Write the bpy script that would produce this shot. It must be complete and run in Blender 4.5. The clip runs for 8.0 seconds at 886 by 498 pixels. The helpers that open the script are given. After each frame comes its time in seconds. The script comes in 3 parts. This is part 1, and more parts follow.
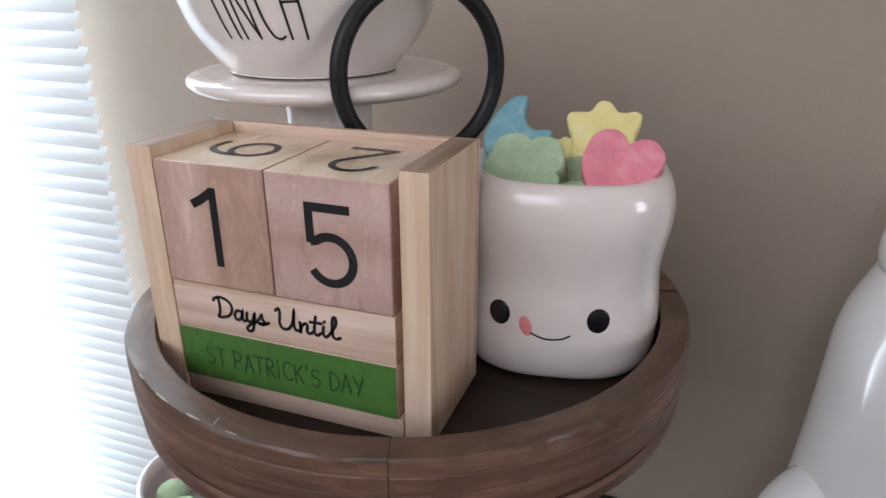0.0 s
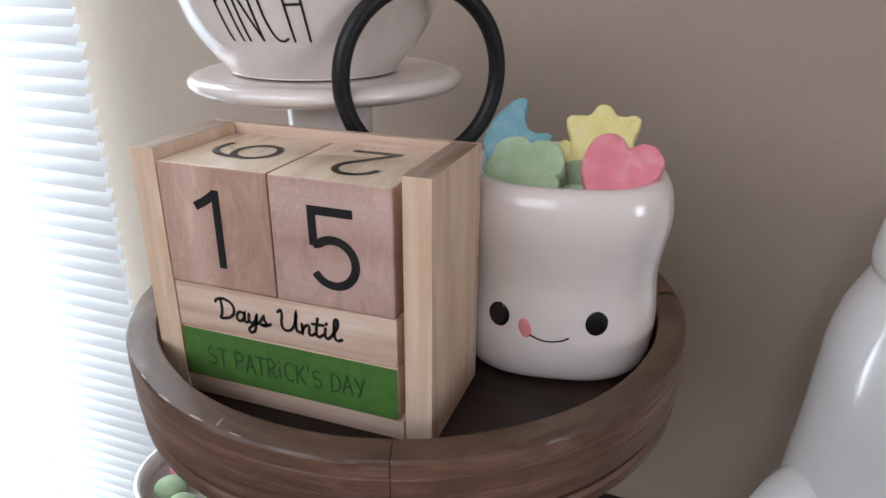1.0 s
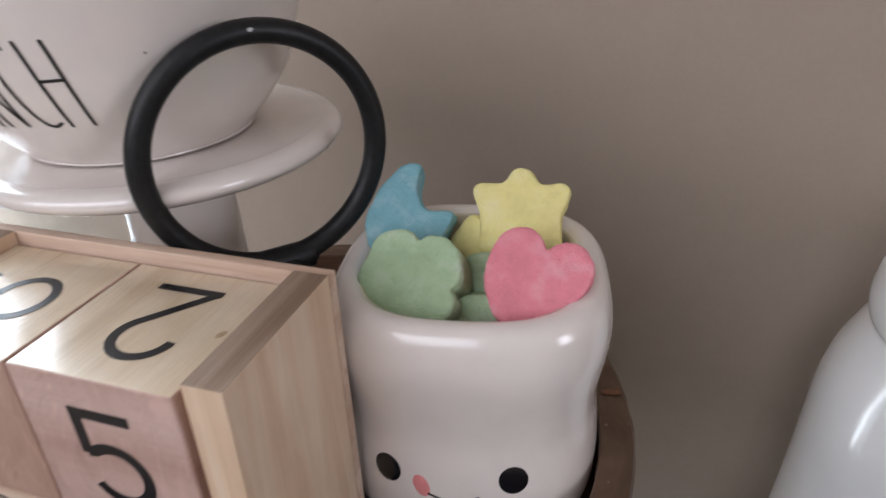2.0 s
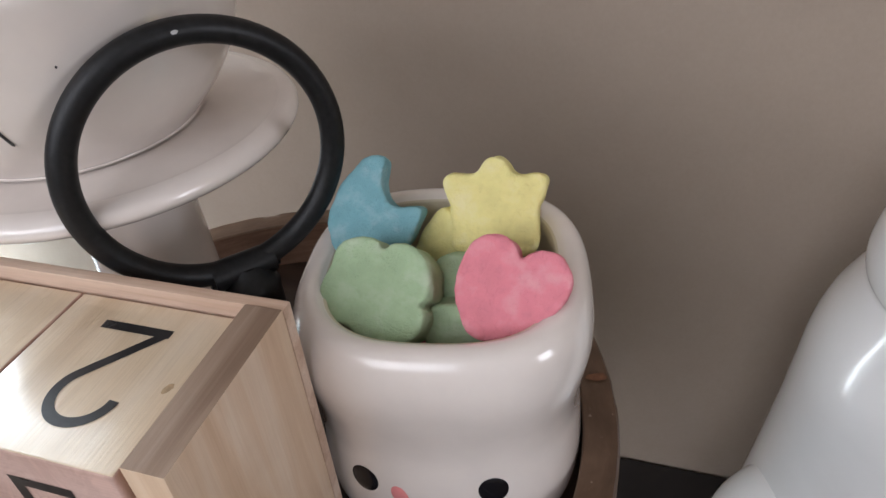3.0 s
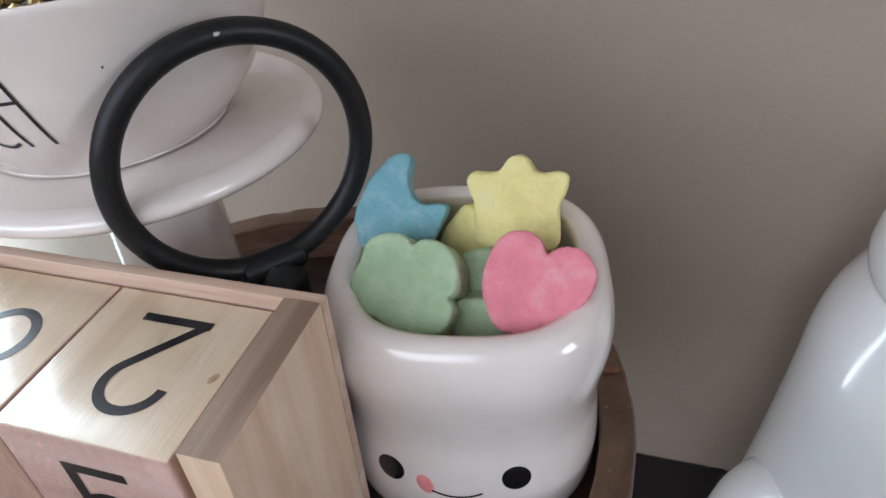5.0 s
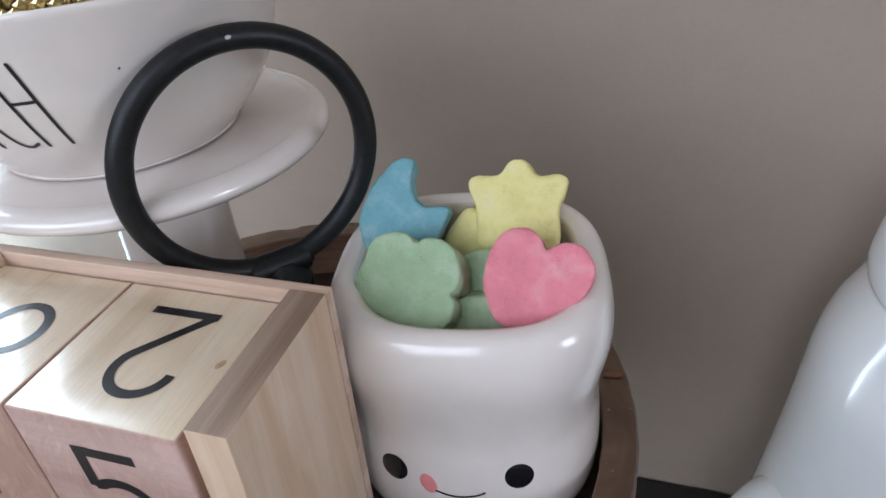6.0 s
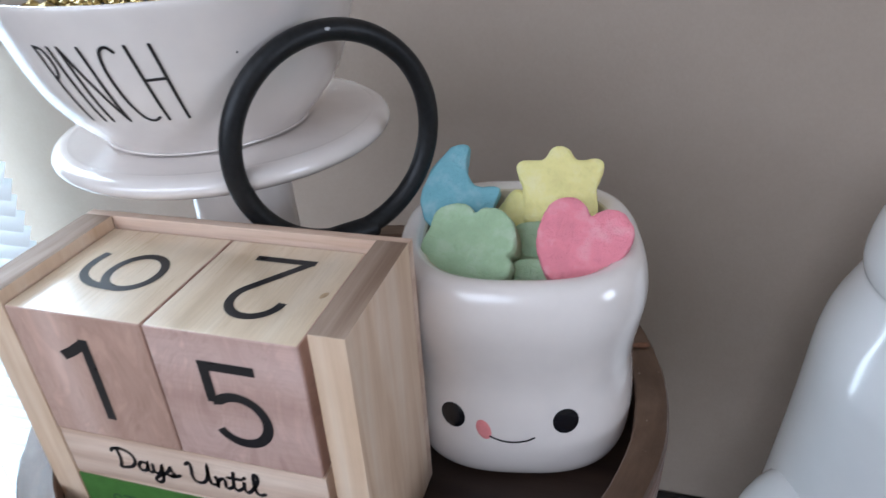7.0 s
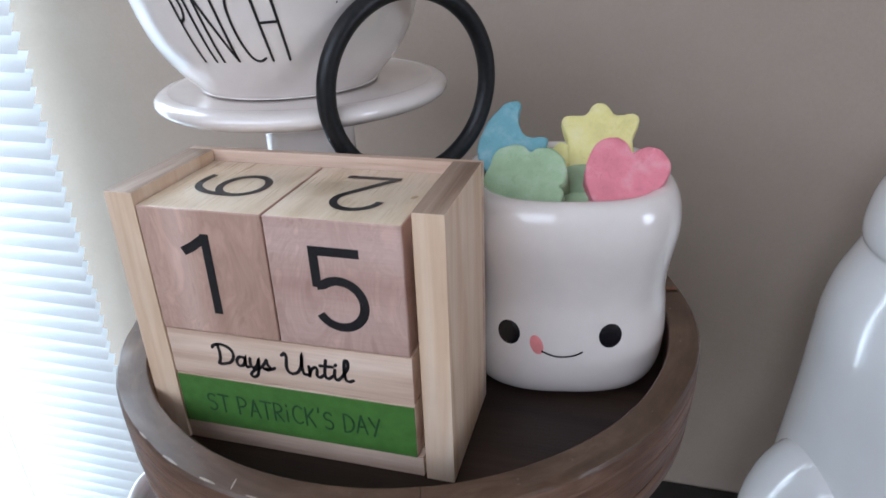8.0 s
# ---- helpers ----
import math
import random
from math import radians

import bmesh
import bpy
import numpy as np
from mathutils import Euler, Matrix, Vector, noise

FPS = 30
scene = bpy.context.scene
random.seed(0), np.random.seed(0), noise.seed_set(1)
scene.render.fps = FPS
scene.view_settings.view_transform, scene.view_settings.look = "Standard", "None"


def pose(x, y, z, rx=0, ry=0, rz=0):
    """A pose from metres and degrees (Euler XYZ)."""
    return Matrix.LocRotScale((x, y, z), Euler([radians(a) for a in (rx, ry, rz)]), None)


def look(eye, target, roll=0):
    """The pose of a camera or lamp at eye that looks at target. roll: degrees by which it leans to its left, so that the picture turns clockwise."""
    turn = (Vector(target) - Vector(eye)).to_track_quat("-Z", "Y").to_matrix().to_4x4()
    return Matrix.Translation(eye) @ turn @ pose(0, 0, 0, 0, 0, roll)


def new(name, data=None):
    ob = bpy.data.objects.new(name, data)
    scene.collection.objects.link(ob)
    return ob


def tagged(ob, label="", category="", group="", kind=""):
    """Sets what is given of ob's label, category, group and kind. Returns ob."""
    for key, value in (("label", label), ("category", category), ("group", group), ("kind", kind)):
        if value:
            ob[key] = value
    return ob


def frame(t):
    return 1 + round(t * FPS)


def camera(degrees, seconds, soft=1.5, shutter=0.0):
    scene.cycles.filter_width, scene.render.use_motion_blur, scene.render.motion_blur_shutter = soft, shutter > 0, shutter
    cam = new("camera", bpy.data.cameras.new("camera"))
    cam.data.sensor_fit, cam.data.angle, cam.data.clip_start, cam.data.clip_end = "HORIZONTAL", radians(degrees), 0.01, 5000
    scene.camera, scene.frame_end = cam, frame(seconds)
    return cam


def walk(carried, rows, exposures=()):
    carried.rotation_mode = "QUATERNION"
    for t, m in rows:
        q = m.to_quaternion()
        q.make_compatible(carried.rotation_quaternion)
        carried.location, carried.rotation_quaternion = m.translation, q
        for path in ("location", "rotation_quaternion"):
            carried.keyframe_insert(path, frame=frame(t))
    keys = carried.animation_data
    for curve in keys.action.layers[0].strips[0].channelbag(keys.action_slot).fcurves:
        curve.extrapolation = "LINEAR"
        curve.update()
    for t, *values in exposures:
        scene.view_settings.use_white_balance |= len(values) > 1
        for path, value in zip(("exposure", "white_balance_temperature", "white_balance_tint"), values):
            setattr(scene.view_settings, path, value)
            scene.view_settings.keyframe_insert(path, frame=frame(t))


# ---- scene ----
cam = camera(65.70, 8.0, shutter=0.4)
PATH = [
    (0, (0.12933, -0.17988, 0.34577), (-0.51902, 1.55529, -0.40845), -0.14),
    (0.5, (0.12592, -0.18145, 0.34867), (-0.51824, 1.55055, -0.41634), 0.19),
    (1, (0.12726, -0.18163, 0.34931), (-0.50258, 1.55421, -0.41891), 0.42),
    (1.3, (0.12766, -0.16748, 0.34944), (-0.49178, 1.56968, -0.42422), 0.23),
    (1.5, (0.12757, -0.14523, 0.36625), (-0.46796, 1.57681, -0.45832), 0.26),
    (1.7, (0.12807, -0.11925, 0.37553), (-0.44449, 1.59079, -0.48929), -0.23),
    (2, (0.13384, -0.08407, 0.37778), (-0.44331, 1.57279, -0.58227), -2.36),
    (2.2, (0.13335, -0.07103, 0.38046), (-0.42397, 1.54475, -0.65811), -3.13),
    (3.3, (0.1341, -0.05393, 0.39608), (-0.4018, 1.43792, -0.82343), -5.21),
    (3.5, (0.13255, -0.0552, 0.39594), (-0.40492, 1.43087, -0.82992), -5.36),
    (4, (0.1327, -0.05536, 0.3966), (-0.41067, 1.43214, -0.82491), -5.49),
    (4.5, (0.12995, -0.0572, 0.39694), (-0.40408, 1.44785, -0.80707), -5.09),
    (4.7, (0.12721, -0.05901, 0.39836), (-0.38976, 1.44829, -0.81028), -4.44),
    (5.8, (0.1253, -0.06909, 0.39747), (-0.37918, 1.47653, -0.76724), -3.84),
    (6, (0.12972, -0.07164, 0.39201), (-0.4099, 1.4964, -0.72605), -4.64),
    (6.5, (0.124, -0.08861, 0.38713), (-0.40354, 1.51248, -0.68907), -4.16),
    (7, (0.11944, -0.11451, 0.38629), (-0.40867, 1.53905, -0.60712), -3.54),
    (7.5, (0.11085, -0.14633, 0.37486), (-0.414, 1.55429, -0.53751), -2.77),
    (8, (0.1067, -0.16769, 0.36355), (-0.407, 1.56315, -0.49688), -2.30),
]
walk(cam, [(t, look(eye, target, roll)) for t, eye, target, roll in PATH],
     exposures=[(0, 0.0, 6000, 12), (2, 0.0, 6050, 12), (3.5, 0.20, 6100, 9), (4.5, 0.21, 5830, 8), (6, 0.21, 5520, 7), (7, 0.18, 5360, 7), (8, 0.11, 5440, 8)])


# ---- light ----
world = bpy.data.worlds.new("sky")
scene.world = world
world.use_nodes = True
wn = world.node_tree.nodes
sky = wn.new("ShaderNodeTexSky")
sky.sky_type = 'NISHITA'
sky.sun_disc = False
sky.sun_elevation, sky.sun_rotation = radians(35), radians(200)
wn["Background"].inputs[1].default_value = 0.12
world.node_tree.links.new(sky.outputs[0], wn["Background"].inputs[0])


def area_lamp(name, m, sx, sy, watts, colour):
    d = bpy.data.lights.new(name, 'AREA')
    d.shape, d.size, d.size_y, d.energy, d.color = 'RECTANGLE', sx, sy, watts, colour
    ob = new(name, d)
    ob.matrix_world = m
    return ob


sun_data = bpy.data.lights.new("sun", 'SUN')
sun_data.energy, sun_data.angle, sun_data.color = 1.0, radians(12), (1.0, 0.96, 0.9)
sun = new("sun", sun_data)
sun.matrix_world = look((-3, 4, 5), (0, 0, 0))

# ---- materials ----


def material(name, base, rough=0.5, metal=0.0, spec=0.5, coat=0.0):
    m = bpy.data.materials.new(name)
    m.use_nodes = True
    p = m.node_tree.nodes["Principled BSDF"]
    p.inputs["Base Color"].default_value = (*base, 1)
    p.inputs["Roughness"].default_value = rough
    p.inputs["Metallic"].default_value = metal
    p.inputs["Specular IOR Level"].default_value = spec
    p.inputs["Coat Weight"].default_value = coat
    p.inputs["Coat Roughness"].default_value = 0.06
    return m, m.node_tree, p


def ramp(nt, fac, stops):
    r = nt.nodes.new("ShaderNodeValToRGB")
    e = r.color_ramp.elements
    while len(e) < len(stops):
        e.new(0.5)
    for el, (pos, col) in zip(e, stops):
        el.position, el.color = pos, (*col, 1)
    nt.links.new(fac, r.inputs[0])
    return r.outputs[0]


def coords(nt, scale=(1, 1, 1), rot=(0, 0, 0), shift=0.0):
    """Object coordinates, scaled; shift moves the pattern by the object's random number."""
    tc = nt.nodes.new("ShaderNodeTexCoord")
    mp = nt.nodes.new("ShaderNodeMapping")
    mp.inputs["Scale"].default_value, mp.inputs["Rotation"].default_value = scale, rot
    nt.links.new(tc.outputs["Object"], mp.inputs[0])
    if shift:
        oi = nt.nodes.new("ShaderNodeObjectInfo")
        mu = nt.nodes.new("ShaderNodeMath")
        mu.operation = 'MULTIPLY'
        mu.inputs[1].default_value = shift
        nt.links.new(oi.outputs["Random"], mu.inputs[0])
        nt.links.new(mu.outputs[0], mp.inputs["Location"])
    return mp.outputs[0]


def noise_tex(nt, vec, scale, detail=4, rough=0.55, distort=0.0):
    n = nt.nodes.new("ShaderNodeTexNoise")
    n.inputs["Scale"].default_value, n.inputs["Detail"].default_value = scale, detail
    n.inputs["Roughness"].default_value, n.inputs["Distortion"].default_value = rough, distort
    nt.links.new(vec, n.inputs["Vector"])
    return n.outputs[0]


def mix(nt, a, b, fac, mode='MIX'):
    m = nt.nodes.new("ShaderNodeMix")
    m.data_type, m.blend_type = 'RGBA', mode
    for sock, v in ((m.inputs[0], fac), (m.inputs[6], a), (m.inputs[7], b)):
        if isinstance(v, (int, float)):
            sock.default_value = v
        elif isinstance(v, tuple):
            sock.default_value = (*v, 1)
        else:
            nt.links.new(v, sock)
    return m.outputs[2]


def bump(nt, p, height, strength, distance):
    b = nt.nodes.new("ShaderNodeBump")
    b.inputs["Strength"].default_value, b.inputs["Distance"].default_value = strength, distance
    nt.links.new(height, b.inputs["Height"])
    nt.links.new(b.outputs[0], p.inputs["Normal"])


def cylinder_coords(nt, radius, scale):
    """Object coordinates unrolled round the vertical axis: way round, distance out, height."""
    tc = nt.nodes.new("ShaderNodeTexCoord")
    sp = nt.nodes.new("ShaderNodeSeparateXYZ")
    nt.links.new(tc.outputs["Object"], sp.inputs[0])
    an = nt.nodes.new("ShaderNodeMath")
    an.operation = 'ARCTAN2'
    nt.links.new(sp.outputs[1], an.inputs[0])
    nt.links.new(sp.outputs[0], an.inputs[1])
    mu = nt.nodes.new("ShaderNodeMath")
    mu.operation = 'MULTIPLY'
    mu.inputs[1].default_value = radius
    nt.links.new(an.outputs[0], mu.inputs[0])
    ln = nt.nodes.new("ShaderNodeVectorMath")
    ln.operation = 'LENGTH'
    nt.links.new(tc.outputs["Object"], ln.inputs[0])
    cb = nt.nodes.new("ShaderNodeCombineXYZ")
    nt.links.new(mu.outputs[0], cb.inputs[0])
    nt.links.new(ln.outputs["Value"], cb.inputs[1])
    nt.links.new(sp.outputs[2], cb.inputs[2])
    mp = nt.nodes.new("ShaderNodeMapping")
    mp.inputs["Scale"].default_value = scale
    nt.links.new(cb.outputs[0], mp.inputs[0])
    return mp.outputs[0]


def tray_wood(name, dark, mid, light, rough, worn, streak=0.3, relief=0.0005):
    """Stained wood bent round a rim: grain along the way round, dark pores, pale scuffs."""
    m, nt, p = material(name, mid, rough, spec=0.4)
    bands = noise_tex(nt, cylinder_coords(nt, 0.11, (0.16, 1, 1)), 130, 5, 0.65, 0.8)
    col = ramp(nt, bands, [(0.3, dark), (0.5, mid), (0.7, light)])
    fib = noise_tex(nt, cylinder_coords(nt, 0.11, (0.03, 1, 1)), 1500, 3, 0.65)
    col = mix(nt, col, ramp(nt, fib, [(0.3, (0.6, 0.57, 0.55)), (0.6, (1.1, 1.1, 1.1))]), streak, 'MULTIPLY')
    lines = noise_tex(nt, cylinder_coords(nt, 0.11, (0.012, 0.5, 1)), 420, 2, 0.5)
    col = mix(nt, col, ramp(nt, lines, [(0.30, (0.45, 0.4, 0.38)), (0.36, (1, 1, 1))]), 0.28, 'MULTIPLY')
    blot = noise_tex(nt, coords(nt), 38, 5, 0.65)
    col = mix(nt, col, ramp(nt, blot, [(0.35, (0.72, 0.7, 0.68)), (0.65, (1.15, 1.12, 1.1))]), 0.7, 'MULTIPLY')
    scuff = noise_tex(nt, cylinder_coords(nt, 0.11, (0.5, 1, 1)), 520, 5, 0.7)
    fac = ramp(nt, scuff, [(0.66, (0, 0, 0)), (0.74, (worn,) * 3)])
    col = mix(nt, col, (0.42, 0.34, 0.28), fac)
    nt.links.new(col, p.inputs["Base Color"])
    nt.links.new(ramp(nt, fib, [(0.2, (rough + 0.15,) * 3), (0.8, (rough - 0.06,) * 3)]), p.inputs["Roughness"])
    bump(nt, p, mix(nt, fib, scuff, 0.5), 0.6, relief)
    return m


def wood(name, dark, mid, light, axis, rough=0.55, ring=60.0, grain=1.0, relief=0.0002, stain=(1, 1, 1), coat=0.0, figure=0.0, shift=0.0):
    """Wood with the grain running along one axis: broad growth bands, fine fibres and faint stains."""
    m, nt, p = material(name, mid, rough, spec=0.35, coat=coat)
    p.inputs["Coat Roughness"].default_value = 0.15
    long = {"x": (0.06, 1, 1), "y": (1, 0.06, 1), "z": (1, 1, 0.06)}[axis]
    v = coords(nt, long, shift=3.0)
    bands = noise_tex(nt, v, ring, 3, 0.5, 0.6)
    col = ramp(nt, bands, [(0.32, dark), (0.5, mid), (0.68, light)])
    fine = {"x": (0.03, 1, 1), "y": (1, 0.03, 1), "z": (1, 1, 0.03)}[axis]
    fib = noise_tex(nt, coords(nt, fine, shift=5.0), 1600, 3, 0.6)
    col = mix(nt, col, ramp(nt, fib, [(0.3, (0.78, 0.75, 0.72)), (0.6, (1.06, 1.06, 1.06))]), 0.42 * grain, 'MULTIPLY')
    if figure:
        swirl = noise_tex(nt, coords(nt, (1.0, 0.5, 0.45), shift=shift), 75, 4, 0.55, 2.2)
        col = mix(nt, col, ramp(nt, swirl, [(0.34, (0.72, 0.66, 0.62)), (0.46, (0.97, 0.96, 0.95)), (0.54, (0.86, 0.82, 0.80)), (0.66, (1.16, 1.14, 1.12))]), figure, 'MULTIPLY')
    blot = noise_tex(nt, coords(nt, shift=2.0), 35, 4, 0.6)
    col = mix(nt, col, ramp(nt, blot, [(0.35, (0.86, 0.84, 0.82)), (0.62, stain)]), 0.5, 'MULTIPLY')
    nt.links.new(col, p.inputs["Base Color"])
    nt.links.new(ramp(nt, fib, [(0.2, (rough + 0.12,) * 3), (0.8, (rough - 0.1,) * 3)]), p.inputs["Roughness"])
    bump(nt, p, fib, 0.5, relief)
    return m


M_PINE_Z = wood("pine_upright", (0.64, 0.45, 0.29), (0.75, 0.57, 0.405), (0.80, 0.65, 0.50), "z", ring=150, grain=0.35)
M_PINE_X = wood("pine_across", (0.56, 0.39, 0.285), (0.7, 0.53, 0.41), (0.77, 0.62, 0.50), "x", ring=110)
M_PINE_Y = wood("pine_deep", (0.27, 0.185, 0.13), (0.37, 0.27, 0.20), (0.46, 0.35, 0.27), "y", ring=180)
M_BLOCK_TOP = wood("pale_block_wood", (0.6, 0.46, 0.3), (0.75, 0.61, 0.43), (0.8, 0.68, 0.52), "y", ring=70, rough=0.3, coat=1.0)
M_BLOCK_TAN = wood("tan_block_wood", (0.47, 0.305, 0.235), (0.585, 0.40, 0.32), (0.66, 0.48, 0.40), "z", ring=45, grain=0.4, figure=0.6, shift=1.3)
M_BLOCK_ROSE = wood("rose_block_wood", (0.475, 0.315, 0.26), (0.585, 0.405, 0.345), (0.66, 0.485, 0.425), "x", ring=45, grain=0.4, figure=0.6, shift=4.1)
M_TRAY = tray_wood("stained_tray_wood", (0.088, 0.046, 0.029), (0.150, 0.083, 0.053), (0.220, 0.132, 0.090), 0.5, 0.4)
# rim wood with real scuffs, its tone darkened for the weak overhead light
M_TRAY_TOP = tray_wood("shaded_worn_tray_edge", (0.062, 0.036, 0.022), (0.105, 0.064, 0.040), (0.160, 0.104, 0.069), 0.33, 0.6, 0.12, 0.00016)
# dark wood, taken darker still: shadow inside the tray is in the colour
M_TRAY_FLOOR = wood("shaded_tray_floor_wood", (0.016, 0.009, 0.007), (0.034, 0.020, 0.014), (0.060, 0.037, 0.026), "x", rough=0.4, ring=42)


def plain(name, base, rough=0.5, metal=0.0, spec=0.5, coat=0.0, scale=300.0, vary=0.08, relief=0.0, fine=4):
    """A surface of one colour with slight mottling at two scales."""
    m, nt, p = material(name, base, rough, metal, spec, coat)
    n1 = noise_tex(nt, coords(nt), scale, fine)
    n2 = noise_tex(nt, coords(nt), scale * 0.12, 3)
    lo, hi = tuple(c * (1 - vary) for c in base), tuple(min(1, c * (1 + vary)) for c in base)
    col = ramp(nt, n1, [(0.3, lo), (0.7, hi)])
    col = mix(nt, col, ramp(nt, n2, [(0.35, (1 - vary,) * 3), (0.65, (1, 1, 1))]), 0.7, 'MULTIPLY')
    nt.links.new(col, p.inputs["Base Color"])
    nt.links.new(ramp(nt, n2, [(0.3, (min(1, rough * 1.15),) * 3), (0.7, (rough * 0.9,) * 3)]), p.inputs["Roughness"])
    if relief:
        bump(nt, p, n1, 0.6, relief)
    return m


M_CERAMIC = plain("white_glaze", (0.79, 0.725, 0.675), 0.22, spec=0.5, coat=0.8, scale=90, vary=0.025, relief=0.00006)
# cream inside of the mug, with the cup's inner shade mixed into its colour
M_CERAMIC_IN = plain("shaded_cream_glaze", (0.62, 0.55, 0.42), 0.25, scale=90, vary=0.04)
M_FIGURE = plain("white_gloss_glaze", (0.72, 0.71, 0.70), 0.16, coat=0.5, scale=40, vary=0.02, relief=0.0001)
M_BLACK_METAL = plain("black_coated_metal", (0.008, 0.0085, 0.0095), 0.45, spec=0.35, scale=500, vary=0.5, relief=0.0001)
M_INK = plain("black_ink", (0.012, 0.012, 0.014), 0.3, scale=900, vary=0.4)
M_GLOSS_BLACK = plain("black_gloss_paint", (0.008, 0.008, 0.01), 0.2, scale=300, vary=0.2)
M_PINK_PAINT = plain("pink_paint", (0.75, 0.27, 0.27), 0.3, scale=300, vary=0.06)
M_GREEN = plain("green_print", (0.075, 0.185, 0.035), 0.5, scale=260, vary=0.12, relief=0.00005)
M_GREEN_INK = plain("dark_green_ink", (0.026, 0.075, 0.025), 0.5, scale=400, vary=0.15)
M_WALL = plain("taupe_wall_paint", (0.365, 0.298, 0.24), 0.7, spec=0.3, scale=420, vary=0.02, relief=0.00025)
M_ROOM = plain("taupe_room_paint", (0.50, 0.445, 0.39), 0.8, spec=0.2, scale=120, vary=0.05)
M_WHITE_PAINT = plain("white_trim_paint", (0.8, 0.8, 0.79), 0.45, scale=60, vary=0.03)
M_CEILING = plain("ceiling_paint", (0.6, 0.58, 0.55), 0.8, scale=60, vary=0.03)
M_TABLE = plain("dark_table_wood", (0.014, 0.011, 0.010), 0.6, scale=30, vary=0.3)
M_FLOOR = plain("pale_floor", (0.45, 0.36, 0.28), 0.5, scale=8, vary=0.2)


def marshmallow_mat(name, base):
    m, nt, p = material(name, base, 0.75, spec=0.25)
    n1 = noise_tex(nt, coords(nt, shift=2.0), 520, 5, 0.65, 0.6)
    n2 = noise_tex(nt, coords(nt, shift=2.0), 130, 3)
    n3 = noise_tex(nt, coords(nt, shift=4.0), 1900, 3, 0.6)
    pale = tuple(c + (0.9 - c) * 0.16 for c in base)
    deep = tuple(c * 0.93 for c in base)
    col = ramp(nt, n2, [(0.35, deep), (0.52, base), (0.7, pale)])
    col = mix(nt, col, ramp(nt, n1, [(0.36, (0.8, 0.8, 0.8)), (0.45, (1, 1, 1))]), 0.14, 'MULTIPLY')
    nt.links.new(col, p.inputs["Base Color"])
    p.inputs["Subsurface Weight"].default_value = 0.12
    p.inputs["Subsurface Radius"].default_value = (0.004, 0.003, 0.0025)
    p.inputs["Subsurface Scale"].default_value = 0.6
    # dried creases that come and go over the surface
    n4 = noise_tex(nt, coords(nt, (1.0, 0.6, 1.0), shift=6.0), 110, 3, 0.6, 1.4)
    crease = ramp(nt, n4, [(0.46, (1, 1, 1)), (0.495, (0.1, 0.1, 0.1)), (0.53, (1, 1, 1))])
    crease = mix(nt, crease, (1, 1, 1), ramp(nt, n2, [(0.42, (0, 0, 0)), (0.56, (1, 1, 1))]))
    bump(nt, p, mix(nt, mix(nt, n1, n3, 0.3), crease, 0.13), 0.85, 0.0013)
    return m


M_MM_PINK = marshmallow_mat("pink_marshmallow", (0.81, 0.275, 0.33))
M_MM_GREEN = marshmallow_mat("green_marshmallow", (0.41, 0.55, 0.34))
M_MM_YELLOW = marshmallow_mat("yellow_marshmallow", (0.82, 0.74, 0.31))
M_MM_BLUE = marshmallow_mat("blue_marshmallow", (0.21, 0.42, 0.47))

# slats let some of the daylight through
M_SLAT = bpy.data.materials.new("white_blind_slat")
M_SLAT.use_nodes = True
_nt = M_SLAT.node_tree
_tr = _nt.nodes.new("ShaderNodeBsdfTranslucent")
_tr.inputs[0].default_value = (0.80, 0.93, 0.97, 1)
_ad = _nt.nodes.new("ShaderNodeMixShader")
_ad.inputs[0].default_value = 0.19
_nt.nodes["Principled BSDF"].inputs["Base Color"].default_value = (0.85, 0.86, 0.86, 1)
_nt.links.new(_nt.nodes["Principled BSDF"].outputs[0], _ad.inputs[1])
_nt.links.new(_tr.outputs[0], _ad.inputs[2])
_nt.links.new(_ad.outputs[0], _nt.nodes["Material Output"].inputs[0])

M_GLASS = bpy.data.materials.new("window_glass")
M_GLASS.use_nodes = True
M_GLASS.node_tree.nodes["Principled BSDF"].inputs["Transmission Weight"].default_value = 1.0
M_GLASS.node_tree.nodes["Principled BSDF"].inputs["Roughness"].default_value = 0.0
M_GLASS.node_tree.nodes["Principled BSDF"].inputs["IOR"].default_value = 1.45

# ---- mesh helpers ----


def thing(name, label, category, at=(0, 0, 0), group="", kind=""):
    ob = new(name)
    ob.location = at
    ob.empty_display_size = 0.02
    return tagged(ob, label, category, group, kind)


def part(name, bm, mat, parent=None, label="", smooth=True):
    """Links a bmesh, built in world places, as one mesh object under a thing or a part."""
    me = bpy.data.meshes.new(name)
    bm.normal_update()
    bm.to_mesh(me)
    bm.free()
    for m in (mat if isinstance(mat, (list, tuple)) else [mat]):
        me.materials.append(m)
    if smooth:
        me.polygons.foreach_set("use_smooth", [True] * len(me.polygons))
    if smooth:
        me.set_sharp_from_angle(angle=radians(38))
    ob = new(name, me)
    if parent:
        ob.parent = parent
        up, shift = parent, Vector((0, 0, 0))
        while up:
            shift += up.location
            up = up.parent
        me.transform(Matrix.Translation(-shift))
    return tagged(ob, label)


